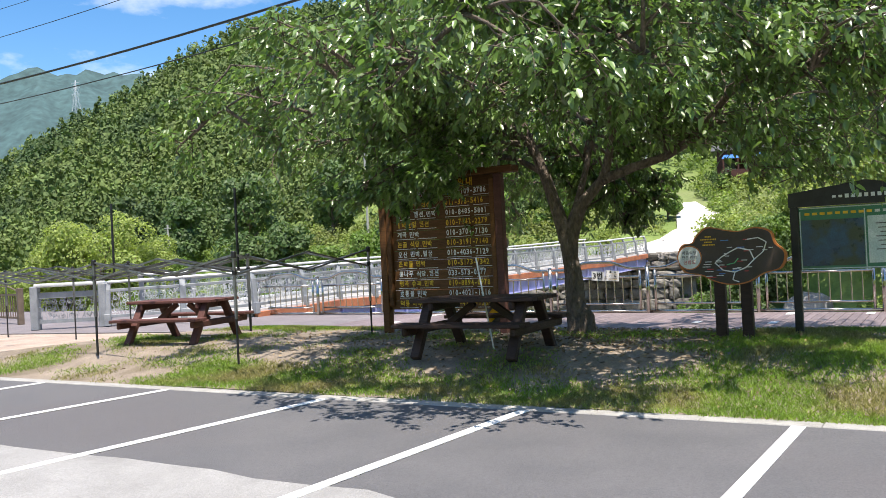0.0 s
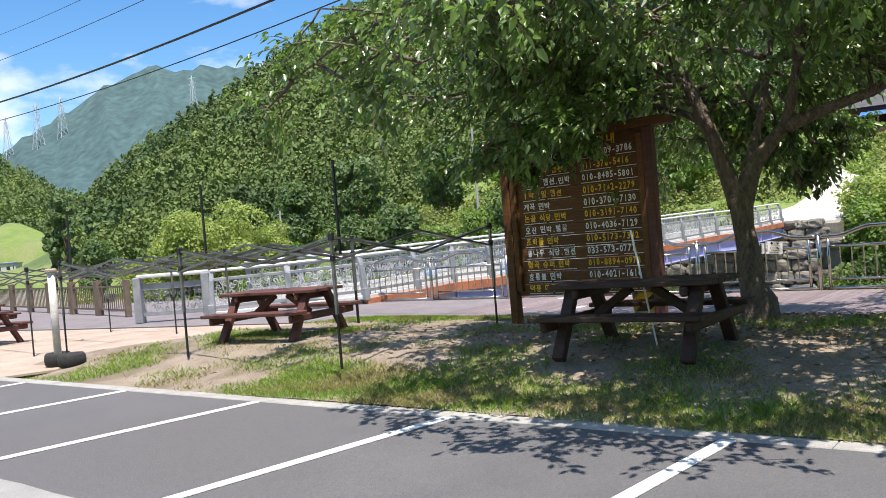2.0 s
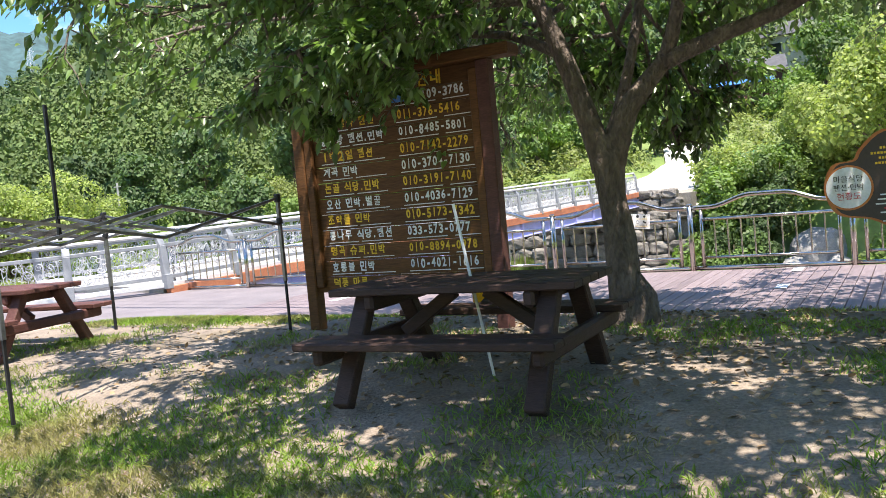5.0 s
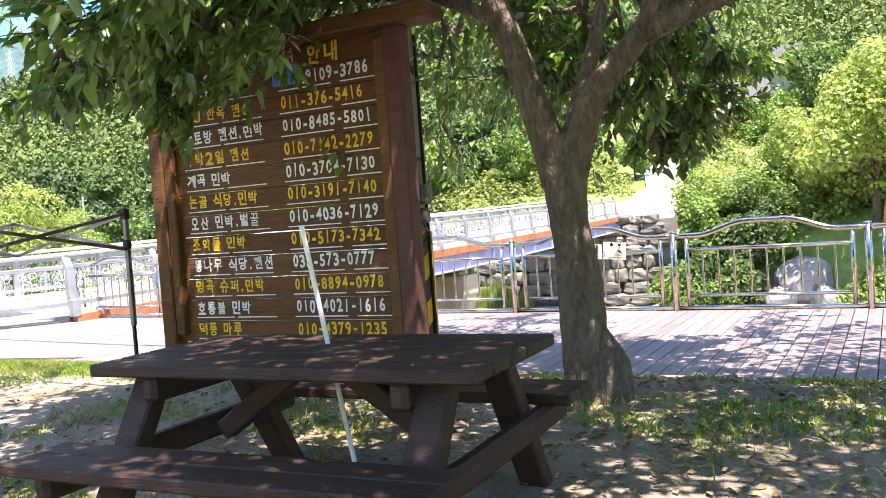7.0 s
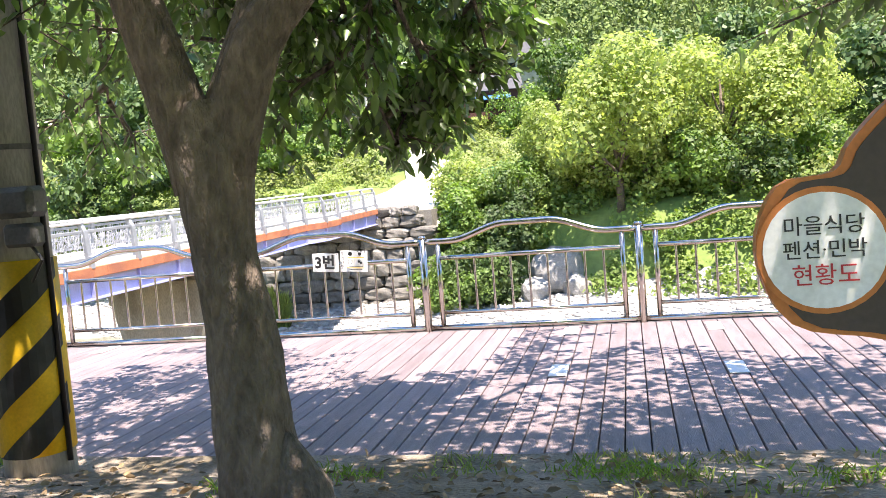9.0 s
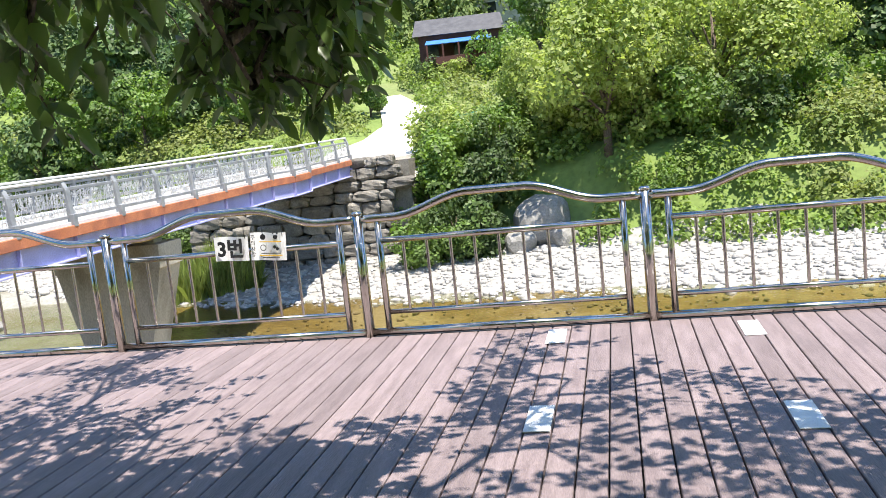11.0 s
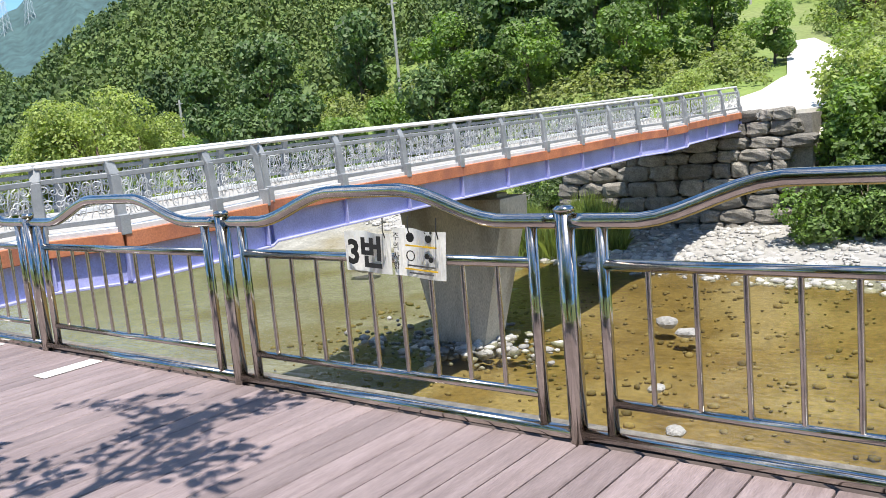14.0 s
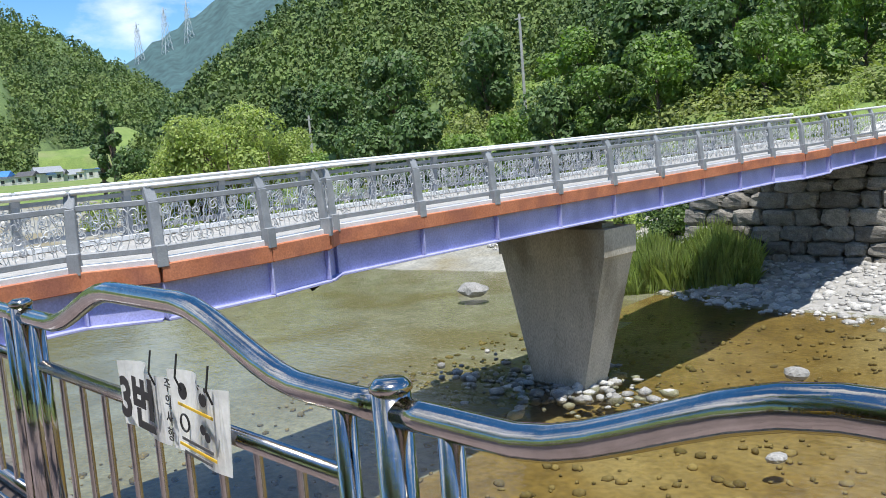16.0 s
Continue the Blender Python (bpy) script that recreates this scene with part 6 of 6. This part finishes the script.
# terraced field at the foot of the western hill
vs, fs = [], []
for i in range(25):
    bb = 64.2 + 6.5 * i / 24
    for k in range(6):
        q = k / 5 * (0.35 + 0.65 * math.sin(math.pi * min(1, (i + 1) / 15)))
        x, y = polar(bb, 322 + 46 * q)
        vs.append((x, y, -2.0 if k == 0 else 8 + 13 * q + 0.6 * noise.noise((bb * 2, q * 3, 0))))
for i in range(24):
    for k in range(5):
        a = i * 6 + k
        fs.append((a, a + 6, a + 7, a + 1))
structure(np_object("hill_field", np.array(vs), np.array(fs), M_MEADOW, smooth=True), "bright green field at the foot of the western hill", "field")

# green mesh fence beside the far road
gf2 = base("mesh_fence", (0, 0, 0), "green wire mesh fence beside the far road", "fence")
pp = [polar(10.5 - 0.9 * k, 49.5 + 0.6 * k) for k in range(6)]
for i, (x, y) in enumerate(pp):
    z0 = land(x, y)
    Mesh().tube([(x, y, z0 - 0.1), (x, y, z0 + 1.5)], 0.04, 6).object("post", M_MESHGREEN, gf2)
    if i:
        xa, ya = pp[i - 1]
        za = land(xa, ya)
        m = Mesh()
        for k in range(5):
            m.tube([(xa, ya, za + 0.15 + 0.32 * k), (x, y, z0 + 0.15 + 0.32 * k)], 0.012, 4)
        for k in range(1, 8):
            t = k / 8
            m.tube([(xa + (x - xa) * t, ya + (y - ya) * t, za + (z0 - za) * t + 0.1), (xa + (x - xa) * t, ya + (y - ya) * t, za + (z0 - za) * t + 1.45)], 0.01, 4)
        m.object("mesh", M_MESHGREEN, gf2)

# brown railing along the road west of the bridge
for k in range(9):
    x0 = -24.2 - 2.6 * k
    f = base("road_railing", (x0, 15.6 + 0.55 * k, -0.07), "brown painted railing bay along the river road", "railing", "road railing bays", 168)
    for xx in (0, 2.45):
        Mesh().box((xx, 0, 0.55), (0.16, 0.16, 1.1), bevel=0.01).object("post", M_BROWNFENCE, f)
    for zz in (0.2, 0.9):
        Mesh().beam((0, 0, zz), (2.45, 0, zz), 0.05, 0.06).object("rail", M_BROWNFENCE, f)
    for q in range(12):
        Mesh().box((0.2 + q * 0.187, 0, 0.55), (0.025, 0.025, 0.7)).object("bar", M_BROWNFENCE, f)
    arc = [(2.45 * i / 10, 0, 0.95 + 0.22 * math.sin(math.pi * i / 10)) for i in range(11)]
    Mesh().tube(arc, 0.02, 6).object("arch", M_BROWNFENCE, f)

for x, y, s_ in ((-7.4, 53.3, 1.25), (-8.4, 52.0, 0.8), (-6.4, 52.3, 0.7)):
    bmx = bmesh.new()
    bmesh.ops.create_icosphere(bmx, subdivisions=3, radius=1.0)
    for v in bmx.verts:
        v.co *= 1 + 0.35 * noise.noise(v.co * 1.1 + Vector((x, y, 0))) + 0.08 * noise.noise(v.co * 4 + Vector((x, y, 0)))
    me = bpy.data.meshes.new("rock")
    bmx.to_mesh(me)
    bmx.free()
    me.materials.append(M_BOULDER)
    ob = new("rock", me)
    ob.matrix_basis = pose(x, y, land(x, y) + s_ * 0.35, 0, 0, x * 40) @ Matrix.Diagonal((s_, s_, s_, 1))
    tagged(ob, "large pale grey rock on the far bank", "rock", "bank rocks")

# fallen leaves under the tree
fl = np.random.default_rng(17)
N = 5200
fx, fy = fl.normal(-4.8, 2.6, N), fl.normal(11.6, 1.7, N)
ok = [(lawn_west(y) < x < 4 and 7.9 < y < lawn_north(x) - 0.05) for x, y in zip(fx, fy)]
fx, fy = fx[ok], fy[ok]
fp = np.stack([fx, fy, np.array([lawn_z(x, y) for x, y in zip(fx, fy)]) + 0.012], 1)
fd = np.stack([fl.normal(0, 1, len(fx)), fl.normal(0, 1, len(fx)), fl.normal(0, 0.15, len(fx))], 1)
v, f = leaf_arrays(fp, fd, 0.06, 0.5, fl, 0.02, 0.2)
tagged(np_object("leaf_litter", v, f, M_LITTER), "dry brown fallen leaves scattered on the soil", "leaves", "", "stuff")

# ---- lawn grass ----
gr_ = np.random.default_rng(3)
N = 460000
gx_ = gr_.uniform(-15.5, 4.5, N)
gy_ = gr_.uniform(7.75, 14.0, N)
keep = []
for i in range(N):
    x, y = gx_[i], gy_[i]
    if x < lawn_west(y) or y > lawn_north(x) - 0.03:
        continue
    d = 0.02 + 0.55 * noise.noise((x * 0.7, y * 0.9, 2.0)) + 0.35 * noise.noise((x * 2.1, y * 2.1, 5.0))
    d += 0.95 * math.exp(-((y - 8.2) / 0.62) ** 2) * smoothstep(-9.9, -8.9, x) * (1 - 0.55 * math.exp(-((x + 5.6) / 0.9) ** 2))
    d += 0.75 * math.exp(-((x + 8.3) ** 2 / 1.5 + (y - 8.7) ** 2 / 0.3)) + 0.75 * smoothstep(12.0, 12.7, y) * smoothstep(-8.3, -9.2, x)
    d += 0.65 * smoothstep(-3.2, -1.7, x) + 0.35 * math.exp(-((x + 13.0) ** 2 / 1.5 + (y - 9.2) ** 2 / 1.2)) + 0.25 * math.exp(-((x + 11.6) ** 2 / 1.2 + (y - 10.6) ** 2 / 0.5))
    if gr_.random() < d:
        keep.append(i)
gx_, gy_ = gx_[keep], gy_[keep]
n = len(gx_)
gz_ = np.array([lawn_z(x, y) for x, y in zip(gx_, gy_)])
a = gr_.uniform(0, 6.28, n)
h = gr_.uniform(0.022, 0.065, n)
lean = gr_.normal(0, 0.035, (n, 2))
side = np.stack([np.cos(a), np.sin(a), np.zeros(n)], 1) * gr_.uniform(0.003, 0.0065, (n, 1))
p0 = np.stack([gx_, gy_, gz_ - 0.005], 1)
p1 = p0 + np.stack([lean[:, 0] * 0.4, lean[:, 1] * 0.4, h * 0.6], 1)
p2 = p0 + np.stack([lean[:, 0], lean[:, 1], h], 1)
gv_ = np.stack([p0 - side, p0 + side, p1 + side * 0.7, p2, p1 - side * 0.7], 1).reshape(-1, 3)
gf_ = (np.arange(n) * 5)[:, None] + np.array([0, 1, 2, 3, 4])
tagged(np_object("lawn_grass", gv_, gf_, M_GRASS), "short patchy summer grass on dry soil", "grass", "", "stuff")

# ---- deck planks ----
plank = Mesh().box((0, 0, 0), (0.142, 4.46, 0.04), bevel=0.005)
me = None
x = -12.35
k = 0
while x < 6.0:
    if me is None:
        ob = plank.object("plank", M_DECK, deck)
        me = ob.data
    else:
        ob = new("plank", me)
        ob.parent = deck
    ob.matrix_basis = pose(x, 16.12, -0.082 + 0.0015 * math.sin(k * 12.9), 0, 0, 0)
    x += 0.151
    k += 1
